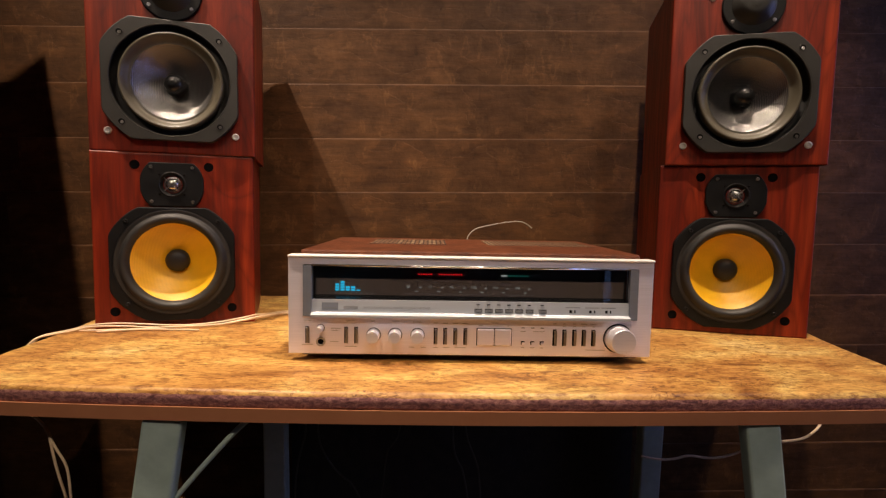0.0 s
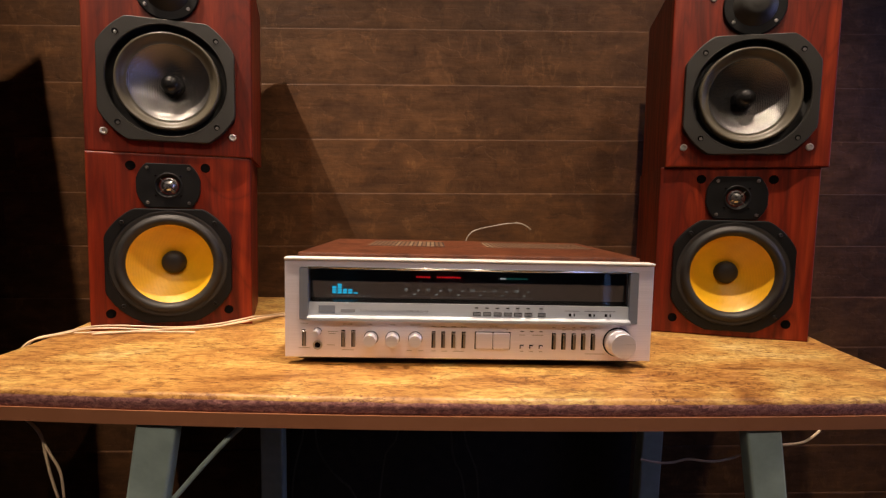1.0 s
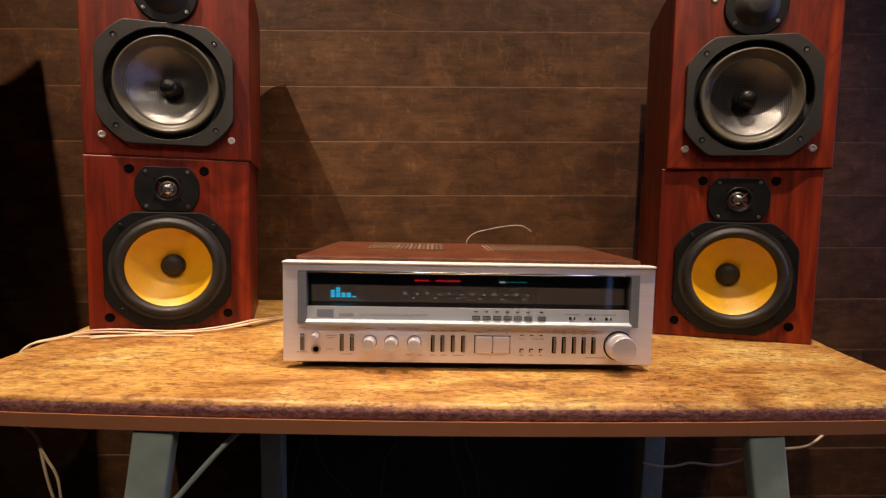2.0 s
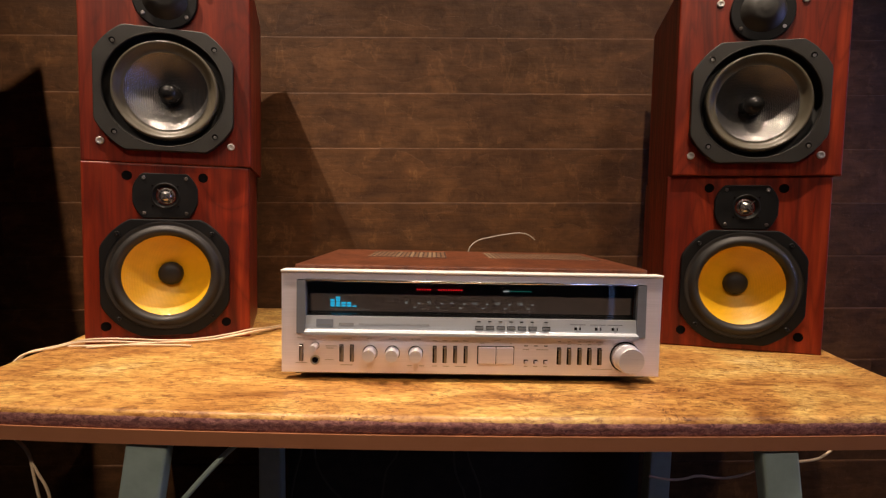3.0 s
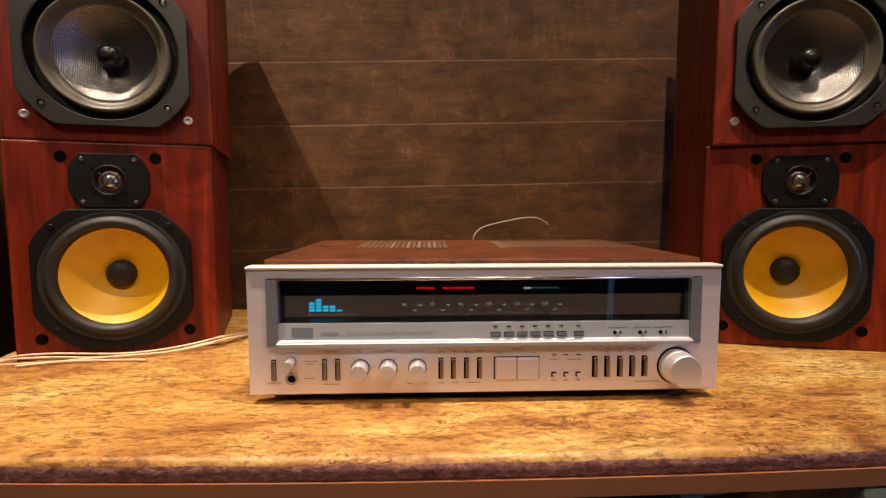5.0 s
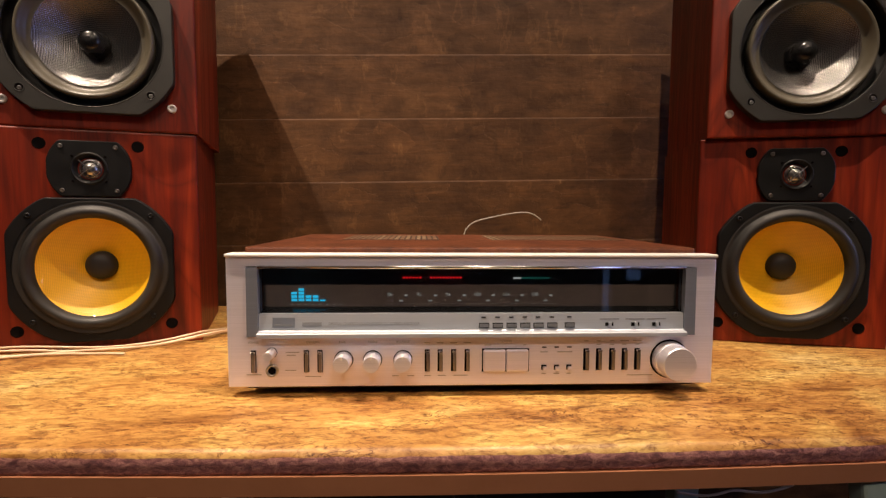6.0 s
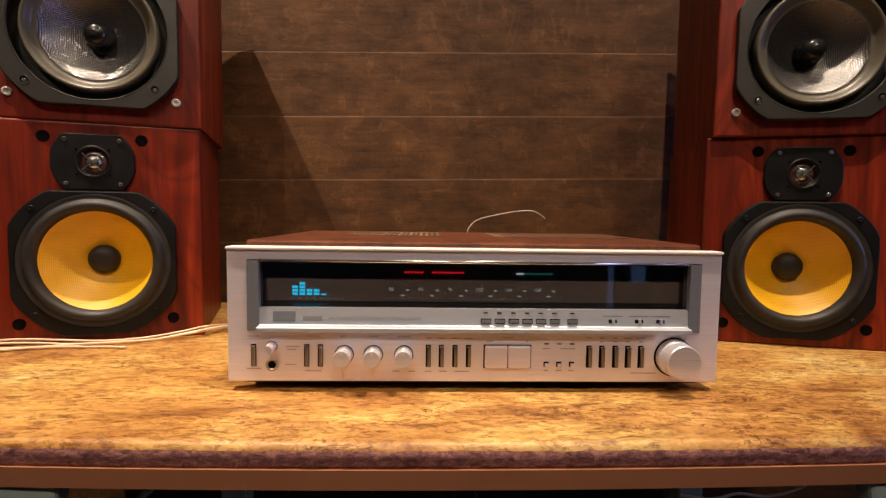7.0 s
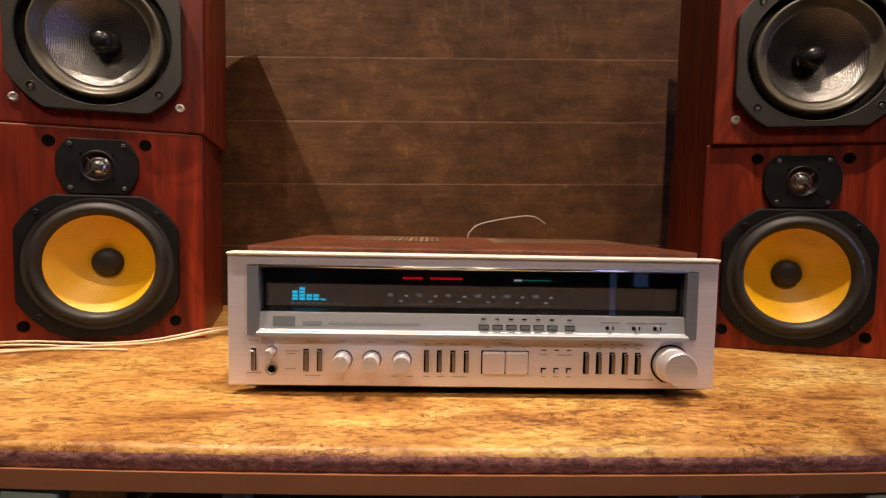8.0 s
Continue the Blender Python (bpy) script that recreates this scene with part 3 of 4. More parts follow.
def lower_speaker(m, label, side):
    sp = holder("bookshelf_speaker", m, label, "speaker", group="lower loudspeakers")
    part("cabinet", cabinet_body(0.2205, 0.2605, 0.203, 0.098, 0.0812, side), CHERRY, sp)
    zc = 0.098
    # woofer: flange, surround, cone and cap stand in a shallow well in front of the baffle
    wf = part("woofer_flange", prism(bmesh.new(), clipped(0.0945, 0.0850, 0.0825, 0, zc, low=0.0885), -0.0065, -0.0002, 0.0016, ring_of(0.080, 0, zc)), BLACK_PLASTIC, sp, "black moulded woofer chassis ring")
    bm = bmesh.new()
    lathe(bm, [(0.0808, -0.0020), (0.0800, -0.0058), (0.0770, -0.0062), (0.0745, -0.0046), (0.0730, -0.0060), (0.0708, -0.0098), (0.0680, -0.0117), (0.0650, -0.0117), (0.0622, -0.0098), (0.0598, -0.0056), (0.0584, -0.0020)], 0, zc, 72)
    part("rubber_surround", bm, RUBBER, wf)
    bm = bmesh.new()
    rows = []
    for k in range(15):
        f = k / 14
        rows.append((0.0588 - 0.0423 * f, -0.0030 + 0.0300 * (f ** 0.85)))
    lathe(bm, rows, 0, zc, 72)
    part("cone", bm, KEVLAR, wf, "yellow woven fibre cone")
    bm = bmesh.new()
    lathe(bm, [(0.0175, 0.0265), (0.0172, 0.0225), (0.0160, 0.0190), (0.0130, 0.0160), (0.0085, 0.0142), (0.0030, 0.0135)], 0, zc, 40, cap1=True)
    part("dust_cap", bm, RUBBER, wf, "black domed dust cap")
    for a in (45, 135, 225, 315):
        small_screw(wf, 0.0872 * math.cos(radians(a)), zc + 0.0872 * math.sin(radians(a)), -0.0065, 0.0034, BLACK_PLASTIC)
    # tweeter
    zt = 0.2145
    tw = part("tweeter_plate", prism(bmesh.new(), clipped(0.0435, 0.0425, 0.0325, 0, zt), -0.0052, -0.0002, 0.0012, ring_of(0.019, 0, zt)), BLACK_PLASTIC, sp, "black tweeter face plate")
    bm = bmesh.new()
    lathe(bm, [(0.0192, -0.005), (0.0180, -0.0066), (0.0168, -0.0062), (0.0150, -0.0014), (0.0118, 0.0010)], 0, zt, 40)
    part("tweeter_ring", bm, BLACK_PLASTIC, tw)
    bm = bmesh.new()
    lathe(bm, [(0.0125, 0.0008), (0.0112, -0.0006), (0.0098, 0.0002), (0.0086, -0.0026), (0.0060, -0.0048), (0.0026, -0.0059)], 0, zt, 32, cap1=True)
    part("tweeter_dome", bm, BRIGHT_DOME, tw, "shiny metal dome")
    for a in (45, 135):
        bm = bmesh.new()
        r = bmesh.ops.create_cube(bm, size=1.0)
        bmesh.ops.scale(bm, vec=(0.027, 0.0012, 0.0011), verts=r["verts"])
        bmesh.ops.rotate(bm, verts=r["verts"], cent=(0, 0, 0), matrix=Matrix.Rotation(radians(a), 3, "Y"))
        bmesh.ops.translate(bm, verts=r["verts"], vec=(0, -0.0086, zt))
        part("guard_bar", bm, BRIGHT_DOME, tw, "slim bright guard bar")
    for sx in (-1, 1):
        for sz in (-1, 1):
            small_screw(tw, sx * 0.0275, zt + sz * 0.0255, -0.0052, 0.0026, DULL_DOME)
            small_screw(tw, sx * 0.0165, zt + sz * 0.0145, -0.0052, 0.0014, DARK_SLOT, "vent_hole")
    for s, z in ((-0.0497, 0.2426), (0.0495, 0.2426), (-0.0798, 0.025), (0.0796, 0.025)):
        mount_hole(sp, s, z)
    return sp


def upper_speaker(m, label, side):
    sp = holder("bookshelf_speaker", m, label, "speaker", group="upper loudspeakers")
    part("cabinet", cabinet_body(0.2235, 0.277, 0.203, 0.1040, 0.0838, side), CHERRY, sp)
    zc = 0.1040
    wf = part("woofer_basket", prism(bmesh.new(), clipped(0.1010, 0.0900, 0.0862, 0, zc), -0.0105, -0.0002, 0.0012, ring_of(0.0808, 0, zc)), GREY_BASKET, sp, "charcoal cast woofer basket")
    bm = bmesh.new()
    lathe(bm, [(0.0815, -0.0103), (0.0808, -0.0020), (0.0796, 0.0040), (0.0735, 0.0050), (0.0680, 0.0040)], 0, zc, 72)
    part("basket_well", bm, BLACK_PANEL, wf)
    bm = bmesh.new()
    lathe(bm, [(0.0806, -0.0101), (0.0799, -0.0107), (0.0791, -0.0101), (0.0793, -0.0080)], 0, zc, 72)
    part("basket_lip", bm, GREY_BASKET, wf)
    bm = bmesh.new()
    lathe(bm, [(0.0700, 0.0040), (0.0697, -0.0060), (0.0688, -0.0090), (0.0672, -0.0098), (0.0650, -0.0086), (0.0622, -0.0048), (0.0594, -0.0015), (0.0572, -0.0002), (0.0548, -0.0004)], 0, zc, 72)
    part("rubber_surround", bm, GREY_RUBBER, wf, "grey rubber surround")
    bm = bmesh.new()
    rows = []
    for k in range(15):
        f = k / 14
        rows.append((0.0552 - 0.0425 * f, -0.0006 + 0.0285 * (f ** 0.8)))
    lathe(bm, rows, 0, zc, 72)
    part("cone", bm, SILVER_CONE, wf, "glossy silver woven cone")
    bm = bmesh.new()
    lathe(bm, [(0.0165, 0.0250), (0.0140, 0.0225), (0.0130, 0.0190), (0.0134, 0.0130), (0.0132, 0.0090), (0.0116, 0.0042), (0.0080, 0.0010), (0.0026, -0.0004)], 0, zc, 40, cap1=True)
    part("phase_plug", bm, PLUG, wf, "black bullet phase plug")
    for sx in (-1, 1):
        for sz in (-1, 1):
            c, h = sx * 0.0648, zc + sz * 0.0625
            bm = bmesh.new()
            lathe(bm, [(0.0052, -0.0104), (0.0049, -0.0110), (0.0043, -0.0107), (0.0041, -0.0106)], c, h, 24)
            rim = part("bolt_rim", bm, GREY_BASKET, wf)
            bm = bmesh.new()
            lathe(bm, [(0.0042, -0.01055), (0.0003, -0.01055)], c, h, 24, cap1=True)
            part("bolt_hole", bm, DARK_SLOT, rim)
            bm = bmesh.new()
            lathe(bm, [(0.0026, -0.01058), (0.0025, -0.0109), (0.0016, -0.0110), (0.0014, -0.0107)], c + 0.0004, h - 0.0007, 6, cap1=True)
            part("bolt", bm, DULL_DOME, rim)
    zt = 0.2335
    tw = part("tweeter_plate", prism(bmesh.new(), ring_of(0.0425, 0, zt), -0.0045, -0.0002, 0.0016, ring_of(0.0300, 0, zt)), BLACK_PLASTIC, sp, "round black tweeter face plate")
    bm = bmesh.new()
    lathe(bm, [(0.0302, -0.0040), (0.0285, -0.0062), (0.0270, -0.0070), (0.0240, -0.0115), (0.0180, -0.0155), (0.0130, -0.0174), (0.0110, -0.0172), (0.0080, -0.0182), (0.0030, -0.0186)], 0, zt, 48, cap1=True)
    part("tweeter_dome", bm, GREY_BASKET, tw, "dull grey tweeter dome")
    for a in (40, 140, 220, 320):
        small_screw(tw, 0.0365 * math.cos(radians(a)), zt + 0.0365 * math.sin(radians(a)), -0.0045, 0.0026, ZINC)
    for s, z in ((-0.0854, 0.0293), (0.0854, 0.0293), (-0.055, 0.248), (0.055, 0.248)):
        bm = bmesh.new()
        lathe(bm, [(0.0052, 0.0), (0.0052, -0.0014), (0.0042, -0.0022), (0.0026, -0.0022), (0.0020, -0.0005)], s, z, 24, cap1=True)
        part("metal_grommet", bm, WASHER, sp, "bright metal screw washer")
    return sp


lower_speaker(pose(-0.4392, 0.1693, TOP, 0, 0, 16.5), "red cherry loudspeaker with yellow cone beside the cream cables", 0.0035)
upper_speaker(pose(-0.4360, 0.1697, TOP + 0.2607, 0, 0, 15), "red cherry loudspeaker with silver cone stacked on another", 0.0015)
lower_speaker(pose(0.4145, 0.1646, TOP, 0, 0, -14.6), "red cherry loudspeaker with yellow cone on bare stone top", 0.001)
upper_speaker(pose(0.4187, 0.1576, TOP + 0.2607, 0, 0, -13.6), "red cherry loudspeaker with silver cone set askew on another", 0.002)

# ---------- stereo receiver ----------
rc = holder("stereo_receiver", pose(0, 0, 0), "silver stereo receiver with walnut case on the stone top", "receiver")
ZB, ZT = 0.768, 0.8862
# front panel with an opening for the display window
bm = bmesh.new()
rect = lambda a, b, c, d: [(a, c), (b, c), (b, d), (a, d)]
prism(bm, rect(-0.220, 0.220, ZB, ZT), 0.0, 0.012, 0.0012, rect(-0.2025, 0.2015, 0.8135, 0.8765))
part("front_panel", bm, ALU, rc, "brushed champagne aluminium front panel")
part("top_lip", boxed(-0.2203, 0.2203, -0.0022, 0.016, ZT - 0.0012, ZT + 0.0014, bev=0.0009, seg=2), LIP, rc, "bright bevelled top edge")
case = part("wood_case", boxed(-0.209, 0.209, 0.0165, 0.285, 0.774, 0.8925, bev=0.002, seg=2), WALNUT, rc, "dark red walnut case")
part("chassis_bottom", boxed(-0.205, 0.205, 0.006, 0.28, 0.7655, 0.7735), BLACK_PANEL, rc)
for fx in (-0.17, 0.17):
    for fy in (0.04, 0.24):
        bm = bmesh.new()
        lathe(bm, [(0.016, 0.0), (0.017, 0.006)], 0, 0, 24, cap0=True, cap1=True)
        bmesh.ops.rotate(bm, verts=bm.verts[:], cent=(0, 0, 0), matrix=Matrix.Rotation(radians(90), 3, "X"))
        bmesh.ops.translate(bm, verts=bm.verts[:], vec=(fx, fy, TOP + 0.0002))
        part("foot", bm, RUBBER, rc)
# vents in the case
for gx, count in ((-0.140, 17), (0.034, 24)):
    for k in range(count):
        vx = gx + 0.0066 * k
        bright = (gx < 0 and k in (6, 9, 11, 13, 14)) or (gx > 0 and k in (0, 1))
        part("vent_slat", boxed(vx, vx + 0.0040, 0.138, 0.245, 0.8922, 0.8931), VENT_PALE if bright else VENT_TAN, case)
        part("vent_slot", boxed(vx + 0.0042, vx + 0.0064, 0.138, 0.245, 0.8922, 0.8927), VENT_DARK, case)
# window surround
for a, b in ((-0.2022, -0.1922), (0.1912, 0.2012)):
    bm = bmesh.new()
    prof = [(-0.0012, 0.8755), (0.011, 0.8755), (0.011, 0.8140), (-0.0020, 0.8140), (-0.0020, 0.8185)]
    f0 = [bm.verts.new((a, yy, zz)) for yy, zz in prof]
    f1 = [bm.verts.new((b, yy, zz)) for yy, zz in prof]
    bm.faces.new(f0)
    bm.faces.new(list(reversed(f1)))
    for k in range(5):
        bm.faces.new((f0[k], f0[(k + 1) % 5], f1[(k + 1) % 5], f1[k]))
    bmesh.ops.recalc_face_normals(bm, faces=bm.faces[:])
    part("window_cheek", bm, ALU_DARK, rc, "grey-blue metal window cheek")
bm = bmesh.new()
prof = [(0.0010, 0.8340), (0.010, 0.8340), (0.010, 0.8142), (-0.0080, 0.8142), (-0.0080, 0.8174), (-0.0074, 0.8181), (-0.0015, 0.8186), (-0.0008, 0.8192)]
f0 = [bm.verts.new((-0.1920, yy, zz)) for yy, zz in prof]
f1 = [bm.verts.new((0.1910, yy, zz)) for yy, zz in prof]
bm.faces.new(f0)
bm.faces.new(list(reversed(f1)))
for k in range(len(prof)):
    j = (k + 1) % len(prof)
    bm.faces.new((f0[k], f0[j], f1[j], f1[k]))
bmesh.ops.recalc_face_normals(bm, faces=bm.faces[:])
strip = part("button_strip", bm, ALU_STRIP, rc, "sloping silver button strip")
display = part("display", boxed(-0.1920, 0.1910, 0.0100, 0.0115, 0.8345, 0.8760), BLACK_GLOSS, rc, "black display with glowing dots")
display.location.y = 0.0045
bm = boxed(-0.1919, 0.1909, 0.0060, 0.0144, 0.8330, 0.8340)
for v in bm.verts:                               # slopes up to the display
    if v.co.y > 0.01 and v.co.z > 0.8335:
        v.co.z = 0.8383
part("display_floor", bm, GLOSS_FLOOR, rc, "glossy black shelf under the display")
# brown band: the reflection in the glass put in as a flat colour
part("reflection_band", boxed(-0.190, 0.189, 0.0094, 0.0098, 0.8375, 0.8590), BROWN_REFLECTION, display)
pane = part("pane", boxed(-0.1918, 0.1908, 0.0040, 0.0058, 0.8345, 0.8760), GLASS, rc, "clear smoked glass pane")
pane.visible_shadow = False
bm = bmesh.new()
lathe(bm, [(0.0015, -0.1919), (0.0015, 0.1909)], 0, 0, 12, cap0=True, cap1=True)
bmesh.ops.rotate(bm, verts=bm.verts[:], cent=(0, 0, 0), matrix=Matrix.Rotation(radians(-90), 3, "Z"))
bmesh.ops.translate(bm, verts=bm.verts[:], vec=(0, -0.0008, 0.8757))
part("top_bezel", bm, BEZEL, rc, "polished rod along the window top")
# level bars
for col, high in enumerate((3, 4, 2, 2, 1)):
    for k in range(high):
        bx = -0.1665 + 0.0064 * col
        part("level_bar", boxed(bx, bx + 0.0048, 0.0084, 0.0090, 0.8432 + 0.0031 * k, 0.8455 + 0.0031 * k if high > 1 else 0.8445), CYAN, display)
for col in range(8):
    bx = -0.1675 + 0.0064 * col
    part("bar_mark", boxed(bx, bx + 0.002, 0.0086, 0.0090, 0.8398, 0.8405), DIAL_INK, display)
for x0, count in ((-0.0655, 6), (-0.0405, 10)):
    for k in range(count):
        part("red_dot", boxed(x0 + 0.003 * k, x0 + 0.003 * k + 0.0017, 0.0084, 0.0096, 0.8640, 0.8655), RED, display)
part("tuning_mark", boxed(0.0365, 0.0435, 0.0084, 0.0096, 0.8635, 0.8650), PALE, display)
part("tuning_line", boxed(0.0440, 0.0700, 0.0084, 0.0096, 0.8640, 0.8647), GREEN, display)
for k, word in enumerate(("88", "92", "96", "100", "104", "108")):
    lettering("dial_number", word, -0.0775 + 0.0268 * k, 0.0092, 0.8490, 0.0046, DIAL_INK, display)
    part("dial_tick", boxed(-0.0640 + 0.0268 * k, -0.0610 + 0.0268 * k, 0.0086, 0.0096, 0.8476, 0.8490), DIAL_INK, display)
    part("dial_tick", boxed(-0.0690 + 0.0268 * k, -0.0655 + 0.0268 * k, 0.0086, 0.0096, 0.8428, 0.8440), DIAL_INK, display)
part("dial_line", boxed(-0.083, 0.078, 0.0088, 0.0096, 0.8402, 0.8405), INK, display)


def strip_point(f):
    """A point on the sloping strip, f from its top to its lip."""
    return 0.0010 - 0.0018 * f, 0.8340 - 0.0148 * f


def on_strip(name, x0, x1, f0, f1, lift, mat, label=""):
    (ya, za), (yb, zb) = strip_point(f0), strip_point(f1)
    nrm = Vector((0, -0.0148, 0.0018)).normalized() * lift
    bm = bmesh.new()
    lo = [bm.verts.new(p) for p in ((x0, ya, za), (x1, ya, za), (x1, yb, zb), (x0, yb, zb))]
    hi = [bm.verts.new(v.co + nrm) for v in lo]
    bm.faces.new(hi)
    for k in range(4):
        bm.faces.new((lo[k], lo[(k + 1) % 4], hi[(k + 1) % 4], hi[k]))
    bmesh.ops.recalc_face_normals(bm, faces=bm.faces[:])
    return part(name, bm, mat, strip, label)


for bx in (0.0035, 0.0160, 0.0285, 0.0408, 0.0530, 0.0655, 0.0815):
    on_strip("button_well", bx - 0.0003, bx + 0.0091, 0.57, 0.88, 0.0002, DARK_SLOT)
    on_strip("preset_button", bx + 0.0003, bx + 0.0085, 0.63, 0.83, 0.0016, GREY_BUTTON, "small grey preset button")
    on_strip("indicator", bx + 0.002, bx + 0.006, 0.20, 0.27, 0.0004, DARK_SLOT)
for bx in (0.1215, 0.1455, 0.1650):
    on_strip("switch_slot", bx - 0.0030, bx + 0.0045, 0.58, 0.80, 0.0003, DARK_SLOT)
    on_strip("slide_knob", bx, bx + 0.0022, 0.56, 0.84, 0.0022, ALU_STRIP)
    on_strip("print_bar", bx - 0.008, bx + 0.010, 0.34, 0.40, 0.0002, STRIP_INK)
on_strip("badge", -0.1800, -0.1605, 0.22, 0.82, 0.0004, ALU_DARK, "grey rectangular maker's badge")
on_strip("print_bar", -0.1780, -0.1630, 0.62, 0.70, 0.0006, STRIP_INK)
on_strip("print_bar", -0.1540, -0.1370, 0.50, 0.72, 0.0003, STRIP_INK)
words = lettering("tagline", "DIGITAL QUARTZ-SYNTHESIZER DC STEREO RECEIVER", 0, 0, 0, 0.0033, STRIP_INK, strip, "LEFT")
ya, za = strip_point(0.62)
words.data.transform(pose(-0.1310, ya - 0.0004, za + 0.0004) @ pose(0, 0, 0, -7, 0, 0))


def knob(name, x, z, r, deep, label, pointer=True):
    bm = bmesh.new()
    lathe(bm, [(r * 1.10, -0.0001), (r * 1.10, -0.0007), (r * 1.02, -0.0008)], x, z, 40)
    base = part(name, bm, DARK_SLOT, rc, label)
    bm = bmesh.new()
    lathe(bm, [(r * 1.02, 0.0), (r, -deep * 0.35), None, (r * 0.95, -deep * 0.37), None, (r * 0.93, -deep * 0.95), None, (r * 0.89, -deep), None, (0.0005, -deep)], x, z, 48, cap1=True)
    part("knob_cap", bm, KNOB_METAL, base)
    if pointer:
        part("pointer", boxed(x - 0.0009, x + 0.0009, -deep - 0.0004, -deep * 0.5, z + r * 0.55, z + r * 0.96, bev=0.0003), LIP, base)
    return base


for kx in (-0.1178, -0.0920, -0.0650):
    knob("tone_knob", kx, 0.7925, 0.0077, 0.0165, "silver tone knob")
knob("monitor_knob", -0.181, 0.7995, 0.0042, 0.014, "small silver knob")
knob("volume_knob", 0.1790, 0.7915, 0.0162, 0.0210, "large silver volume knob", pointer=False)
bm = bmesh.new()
lathe(bm, [(0.0056, -0.0001), (0.0056, -0.0014), (0.0044, -0.0018), (0.0036, -0.0008), (0.0032, 0.004)], -0.181, 0.7832, 28, cap1=True)
part("headphone_jack", bm, ZINC, rc, "round metal headphone jack")
bm = bmesh.new()
lathe(bm, [(0.0034, -0.0009), (0.0003, -0.0009)], -0.181, 0.7832, 24, cap1=True)
part("jack_hole", bm, DARK_SLOT, rc)
for bx in (-0.1972, -0.1508, -0.1388, -0.0432, -0.0316, -0.0194, -0.0072, 0.1015, 0.1132, 0.1254, 0.1370, 0.1488):
    slot = part("lever_slot", boxed(bx - 0.0023, bx + 0.0023, -0.0006, 0.0, 0.7815, 0.8015), DARK_SLOT, rc)
    part("lever", boxed(bx - 0.0007, bx + 0.0020, -0.0042, -0.0006, 0.7822, 0.7990, bev=0.0005), LEVER, slot, "slim metal lever")
    part("lever_cap", boxed(bx - 0.0016, bx + 0.0020, -0.0046, -0.0006, 0.7993, 0.8009, bev=0.0004), CHROME, slot)
for a, b in ((0.0072, 0.0274), (0.0280, 0.0482)):
    part("tuning_button", boxed(a, b, -0.0040, 0.0, 0.7815, 0.8015, bev=0.0014, seg=2), ALU, rc, "large flat tuning button")
part("button_gap", boxed(0.0062, 0.0492, -0.0004, 0.0, 0.7808, 0.8020), DARK_SLOT, rc)
for bx in (0.0630, 0.0745, 0.0860):
    well = part("push_well", boxed(bx - 0.0023, bx + 0.0023, -0.0004, 0.0, 0.7820, 0.7866), DARK_SLOT, rc)
    part("push_button", boxed(bx - 0.0014, bx + 0.0019, -0.0040, -0.0004, 0.7822, 0.7855, bev=0.0004), ALU, well)
    part("indicator", boxed(bx - 0.002, bx + 0.002, -0.0005, 0.0, 0.8025, 0.8034), DARK_SLOT, rc)


def print_bar(x, z, w, h=0.0008):
    part("print_bar", boxed(x - w / 2, x + w / 2, -0.00025, 0.0, z - h / 2, z + h / 2), INK, rc)


for x, z, w in ((-0.197, 0.7795, 0.013), (-0.163, 0.7995, 0.012), (-0.164, 0.7970, 0.008), (-0.165, 0.7832, 0.010), (-0.145, 0.7775, 0.014), (-0.072, 0.7775, 0.006),
                (-0.058, 0.7775, 0.006), (-0.043, 0.7775, 0.006), (-0.030, 0.7775, 0.007), (-0.013, 0.7775, 0.013), (-0.0432, 0.8075, 0.005), (-0.0316, 0.8075, 0.006),
                (-0.0194, 0.8075, 0.006), (-0.0072, 0.8075, 0.007), (0.0115, 0.8052, 0.006), (0.045, 0.8052, 0.002), (0.063, 0.7985, 0.007), (0.082, 0.7985, 0.014),
                (0.063, 0.7785, 0.004), (0.0745, 0.7785, 0.005), (0.086, 0.7785, 0.004), (0.1015, 0.8085, 0.004), (0.1132, 0.8085, 0.004), (0.1254, 0.8085, 0.004),
                (0.137, 0.8085, 0.008), (0.1488, 0.8085, 0.008), (0.1132, 0.8052, 0.004), (0.1254, 0.8052, 0.004), (0.137, 0.8052, 0.004), (0.1488, 0.8052, 0.004), (0.152, 0.7765, 0.024)):
    print_bar(x, z, w)
for word, x in (("POWER", -0.197), ("SPEAKERS", -0.145), ("BASS", -0.119), ("TREBLE", -0.092), ("BALANCE", -0.065), ("TUNING", 0.028)):
    lettering("control_name", word, x, -0.0002, 0.8085, 0.0027, INK, rc)

# ---------- cables ----------
ob = cable("aerial_wire", [(0.012, 0.288, 0.86), (0.012, 0.290, 0.893), (0.020, 0.292, 0.905), (0.030, 0.293, 0.912), (0.055, 0.295, 0.918), (0.085, 0.296, 0.924), (0.108, 0.297, 0.926), (0.122, 0.298, 0.921), (0.130, 0.299, 0.914)], 0.0010, GREY_WIRE)
tagged(ob, "thin grey aerial wire curling up behind the receiver", "wire")


def cord(name, strands, radius, mat, label):
    first = cable(name, strands[0], radius, mat)
    for pts in strands[1:]:
        cable("strand", pts, radius, mat, first)
    return tagged(first, label, "cable")


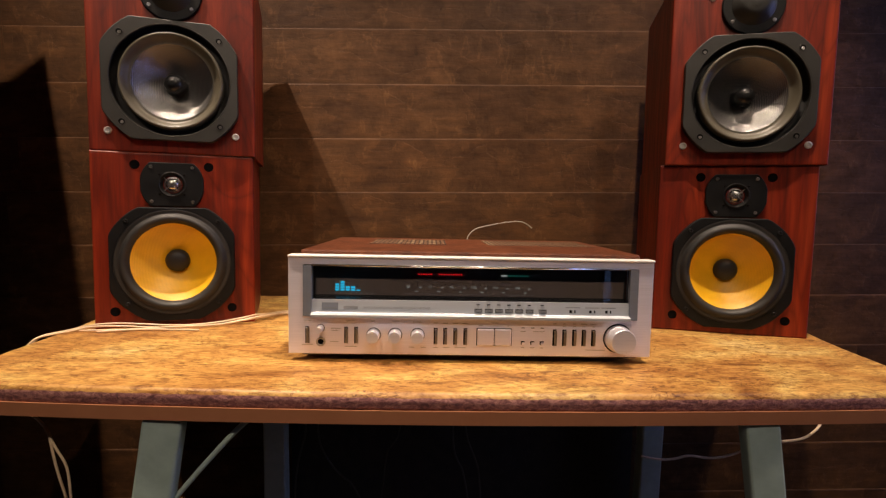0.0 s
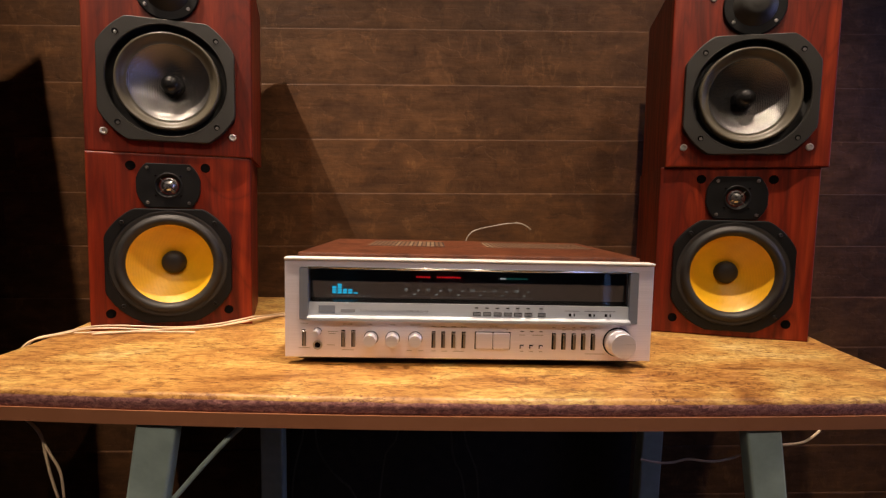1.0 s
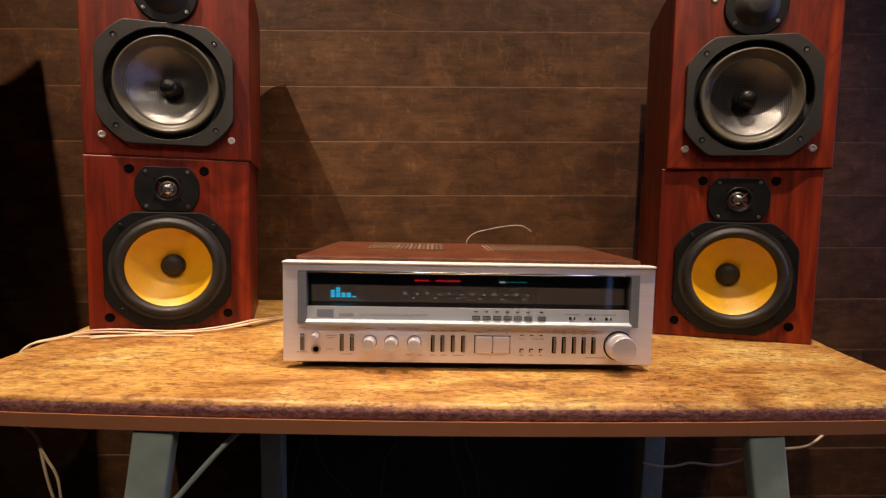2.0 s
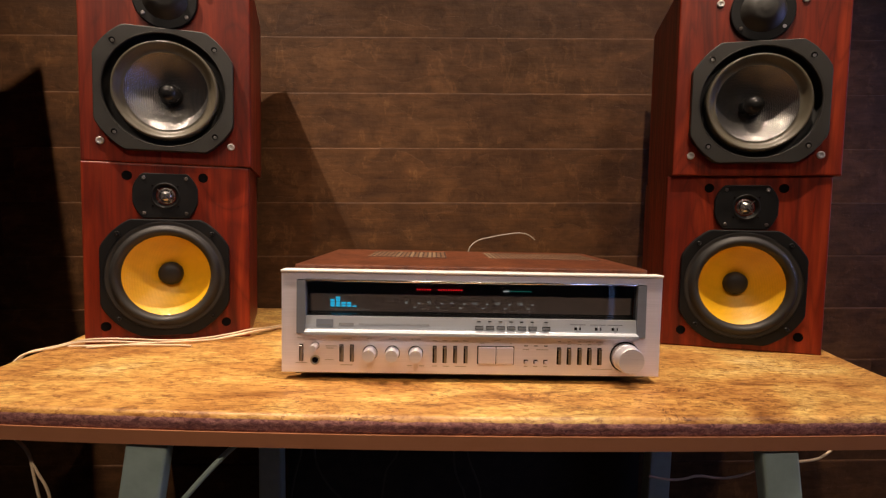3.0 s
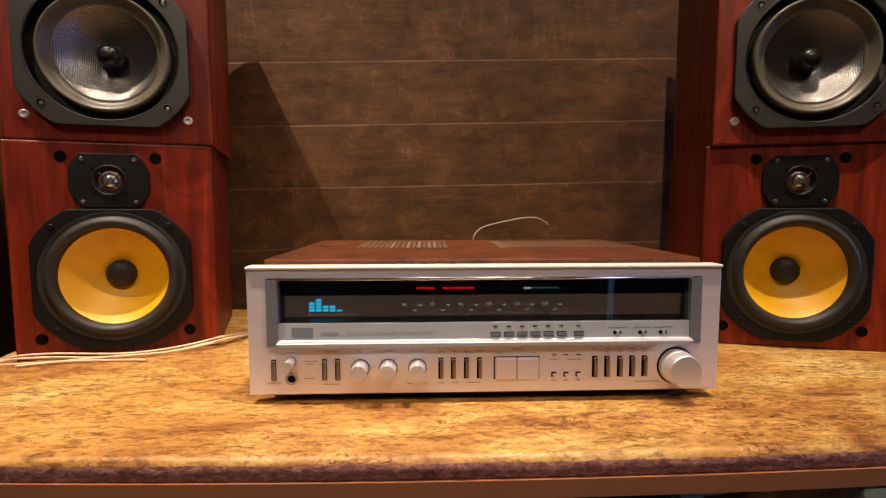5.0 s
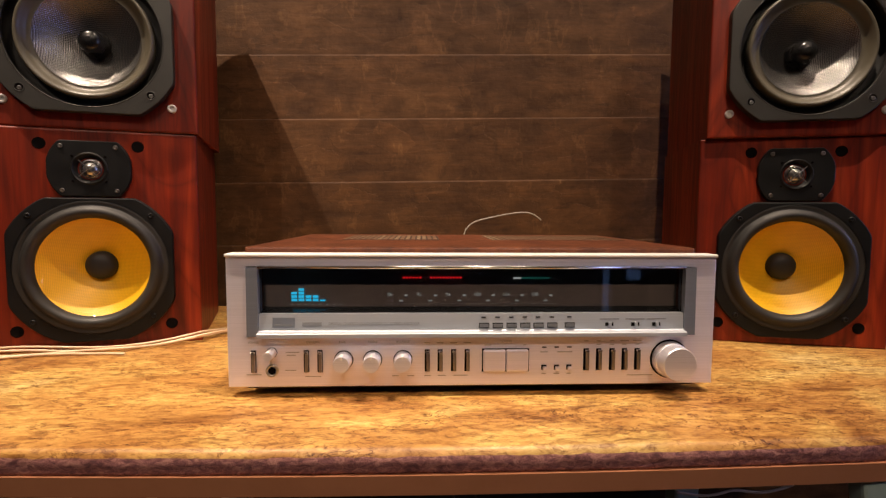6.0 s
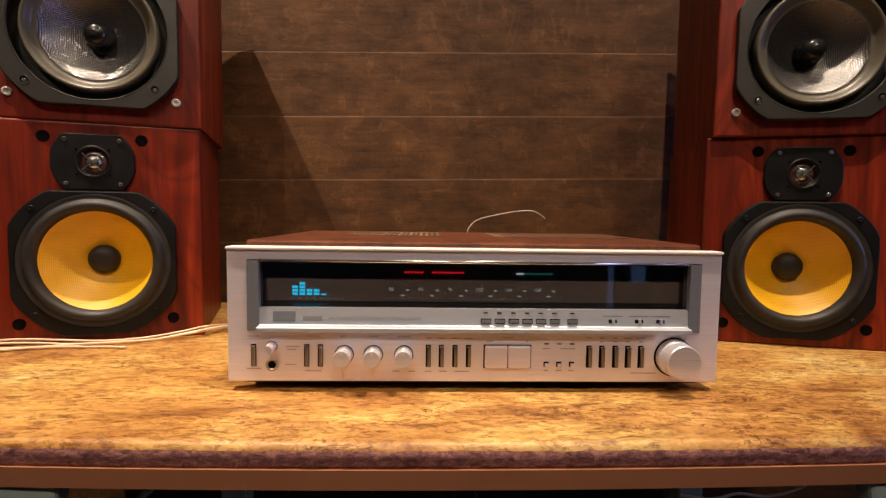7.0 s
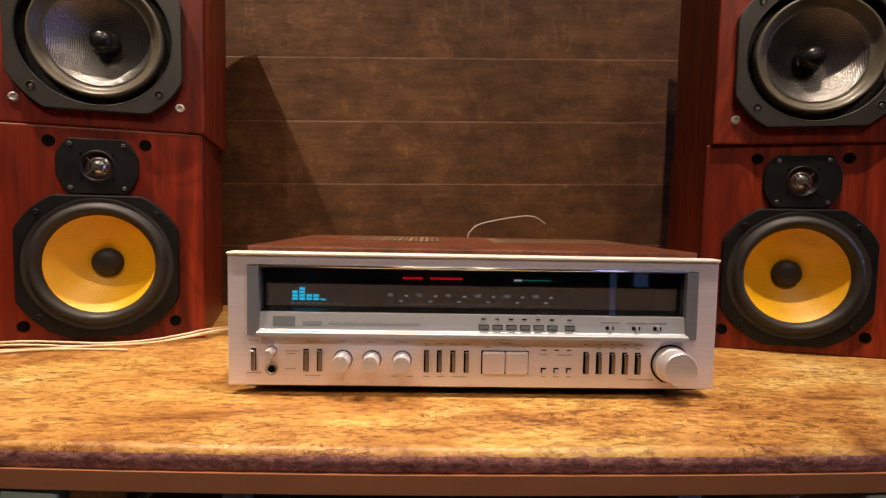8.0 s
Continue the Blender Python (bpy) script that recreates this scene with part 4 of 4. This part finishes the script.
Z = TOP + 0.0016
cord("speaker_cable", [
    [(-0.18, 0.36, Z), (-0.25, 0.325, Z), (-0.305, 0.278, Z), (-0.318, 0.230, Z + 0.006), (-0.329, 0.197, Z + 0.011), (-0.346, 0.190, Z + 0.007), (-0.385, 0.178, Z + 0.001), (-0.430, 0.162, Z), (-0.475, 0.152, Z + 0.004), (-0.507, 0.144, Z + 0.007), (-0.537, 0.136, Z + 0.007), (-0.556, 0.134, Z + 0.003), (-0.567, 0.119, Z + 0.001), (-0.575, 0.104, Z + 0.001), (-0.584, 0.092, Z), (-0.5895, 0.083, 0.752), (-0.5905, 0.072, 0.738), (-0.588, 0.050, 0.720), (-0.520, -0.03, 0.718), (-0.466, -0.06, 0.706), (-0.456, -0.06, 0.680), (-0.444, -0.06, 0.661), (-0.441, -0.06, 0.642), (-0.440, -0.06, 0.61), (-0.47, 0.03, 0.30), (-0.48, 0.12, 0.006)],
    [(-0.18, 0.350, Z), (-0.25, 0.313, Z), (-0.302, 0.264, Z), (-0.309, 0.222, Z + 0.006), (-0.315, 0.194, Z + 0.010), (-0.337, 0.189, Z + 0.006), (-0.377, 0.169, Z), (-0.416, 0.152, Z), (-0.461, 0.148, Z), (-0.491, 0.142, Z + 0.003), (-0.515, 0.134, Z + 0.005), (-0.542, 0.128, Z + 0.005), (-0.556, 0.121, Z + 0.002), (-0.563, 0.110, Z + 0.001), (-0.573, 0.096, Z + 0.001), (-0.583, 0.084, Z), (-0.5890, 0.075, 0.752), (-0.5900, 0.064, 0.738), (-0.587, 0.042, 0.718), (-0.510, -0.04, 0.716), (-0.462, -0.06, 0.704), (-0.459, -0.06, 0.680), (-0.453, -0.06, 0.648), (-0.444, -0.06, 0.619), (-0.46, 0.03, 0.30), (-0.46, 0.13, 0.006)],
    [(-0.20, 0.34, Z), (-0.262, 0.300, Z), (-0.309, 0.250, Z), (-0.322, 0.205, Z + 0.005), (-0.338, 0.180, Z + 0.006), (-0.370, 0.163, Z + 0.002), (-0.412, 0.148, Z + 0.0025), (-0.450, 0.141, Z + 0.002), (-0.490, 0.133, Z), (-0.525, 0.124, Z + 0.001), (-0.548, 0.116, Z + 0.002)],
], 0.0014, CREAM, "cream twin speaker cables trailing over the stone top")
cord("cable_end", [[(-0.389, 0.136, Z), (-0.404, 0.1365, Z + 0.0006), (-0.427, 0.137, Z), (-0.455, 0.135, Z + 0.001), (-0.495, 0.128, Z + 0.001), (-0.525, 0.118, Z)]], 0.0014, CREAM, "short loose end of a cream cable on the stone")
cord("bare_cable", [[(0.329, 0.25, 0.515), (0.36, 0.25, 0.508), (0.39, 0.25, 0.510), (0.413, 0.25, 0.518), (0.446, 0.25, 0.512), (0.472, 0.25, 0.513), (0.509, 0.25, 0.524), (0.525, 0.24, 0.552), (0.532, 0.2, 0.567), (0.568, 0.2, 0.570), (0.587, 0.2, 0.576), (0.612, 0.2, 0.60), (0.66, 0.25, 0.62)]], 0.0020, CREAM, "loose pale cable drooping under the desk")
for pts in ([(-0.246, 0.2, 0.726), (-0.246, 0.2, 0.582), (-0.26, 0.2, 0.543), (-0.271, 0.2, 0.464), (-0.27, 0.22, 0.2)],
            [(-0.232, 0.2, 0.726), (-0.232, 0.2, 0.582), (-0.223, 0.2, 0.544), (-0.195, 0.2, 0.505), (-0.163, 0.2, 0.484), (-0.10, 0.22, 0.30)],
            [(-0.080, 0.2, 0.726), (-0.094, 0.2, 0.578), (-0.108, 0.2, 0.559), (-0.121, 0.2, 0.540), (-0.14, 0.22, 0.30)],
            [(-0.01, 0.2, 0.726), (-0.01, 0.2, 0.579), (-0.005, 0.2, 0.536), (0.015, 0.2, 0.507), (0.04, 0.22, 0.30)],
            [(0.0, 0.2, 0.726), (0.008, 0.2, 0.584), (0.028, 0.2, 0.536), (0.038, 0.2, 0.507), (0.05, 0.22, 0.30)]):
    cord("hanging_wire", [pts], 0.0014, DARK_WIRE, "thin dark wire hanging in shade under the desk")

# tall loudspeaker beside the desk, unseen; added so its shadow falls on the planks
tall = holder("unseen_tall_speaker", pose(-0.795, 0.235, 0.0, 0, 0, 20), "tall dark loudspeaker, unseen, assumed from its shadow on the planks", "speaker")
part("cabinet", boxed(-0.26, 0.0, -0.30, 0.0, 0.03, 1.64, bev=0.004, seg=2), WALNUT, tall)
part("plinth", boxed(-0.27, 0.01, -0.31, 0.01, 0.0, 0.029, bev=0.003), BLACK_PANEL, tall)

# ---------- planks of the wall, last ----------
ROW, TILT_X = 0.109, 0.0185
plank_lengths = (1.83, 1.52, 2.13)
plank_mesh = {}
rng = random.Random(4)


def plank(length):
    if length not in plank_mesh:
        bm = boxed(0.0001, length - 0.0001, 0.0, 0.0135, 0.0001, ROW - 0.0001)
        for v in bm.verts:                       # each plank leans out a little at its top
            if v.co.y < 0.001:
                v.co.y -= 0.0034 * v.co.z / ROW
        tops = [e for e in bm.edges if all(v.co.y < 0.001 and v.co.z > 0.05 for v in e.verts)]
        bmesh.ops.bevel(bm, geom=tops, offset=0.0026, segments=2, affect="EDGES", profile=0.5)
        me = bpy.data.meshes.new("plank")
        bm.to_mesh(me)
        bm.free()
        me.materials.append(PLANK)
        plank_mesh[length] = me
    return plank_mesh[length]


lean = -math.degrees(math.atan(TILT_X))
for row in range(0, 22):
    x = X0
    first = 0.6 + 0.9 * rng.random()
    while x < X1 - 0.01:
        length = round(min(first or rng.choice(plank_lengths), X1 - x), 3)
        first = 0
        ob = new("plank", plank(length))
        ob.matrix_basis = pose(x, WALL + rng.uniform(0.0030, 0.0036), row * ROW + TILT_X * x, 0, lean, 0)
        ob.parent = wall_north
        x += length
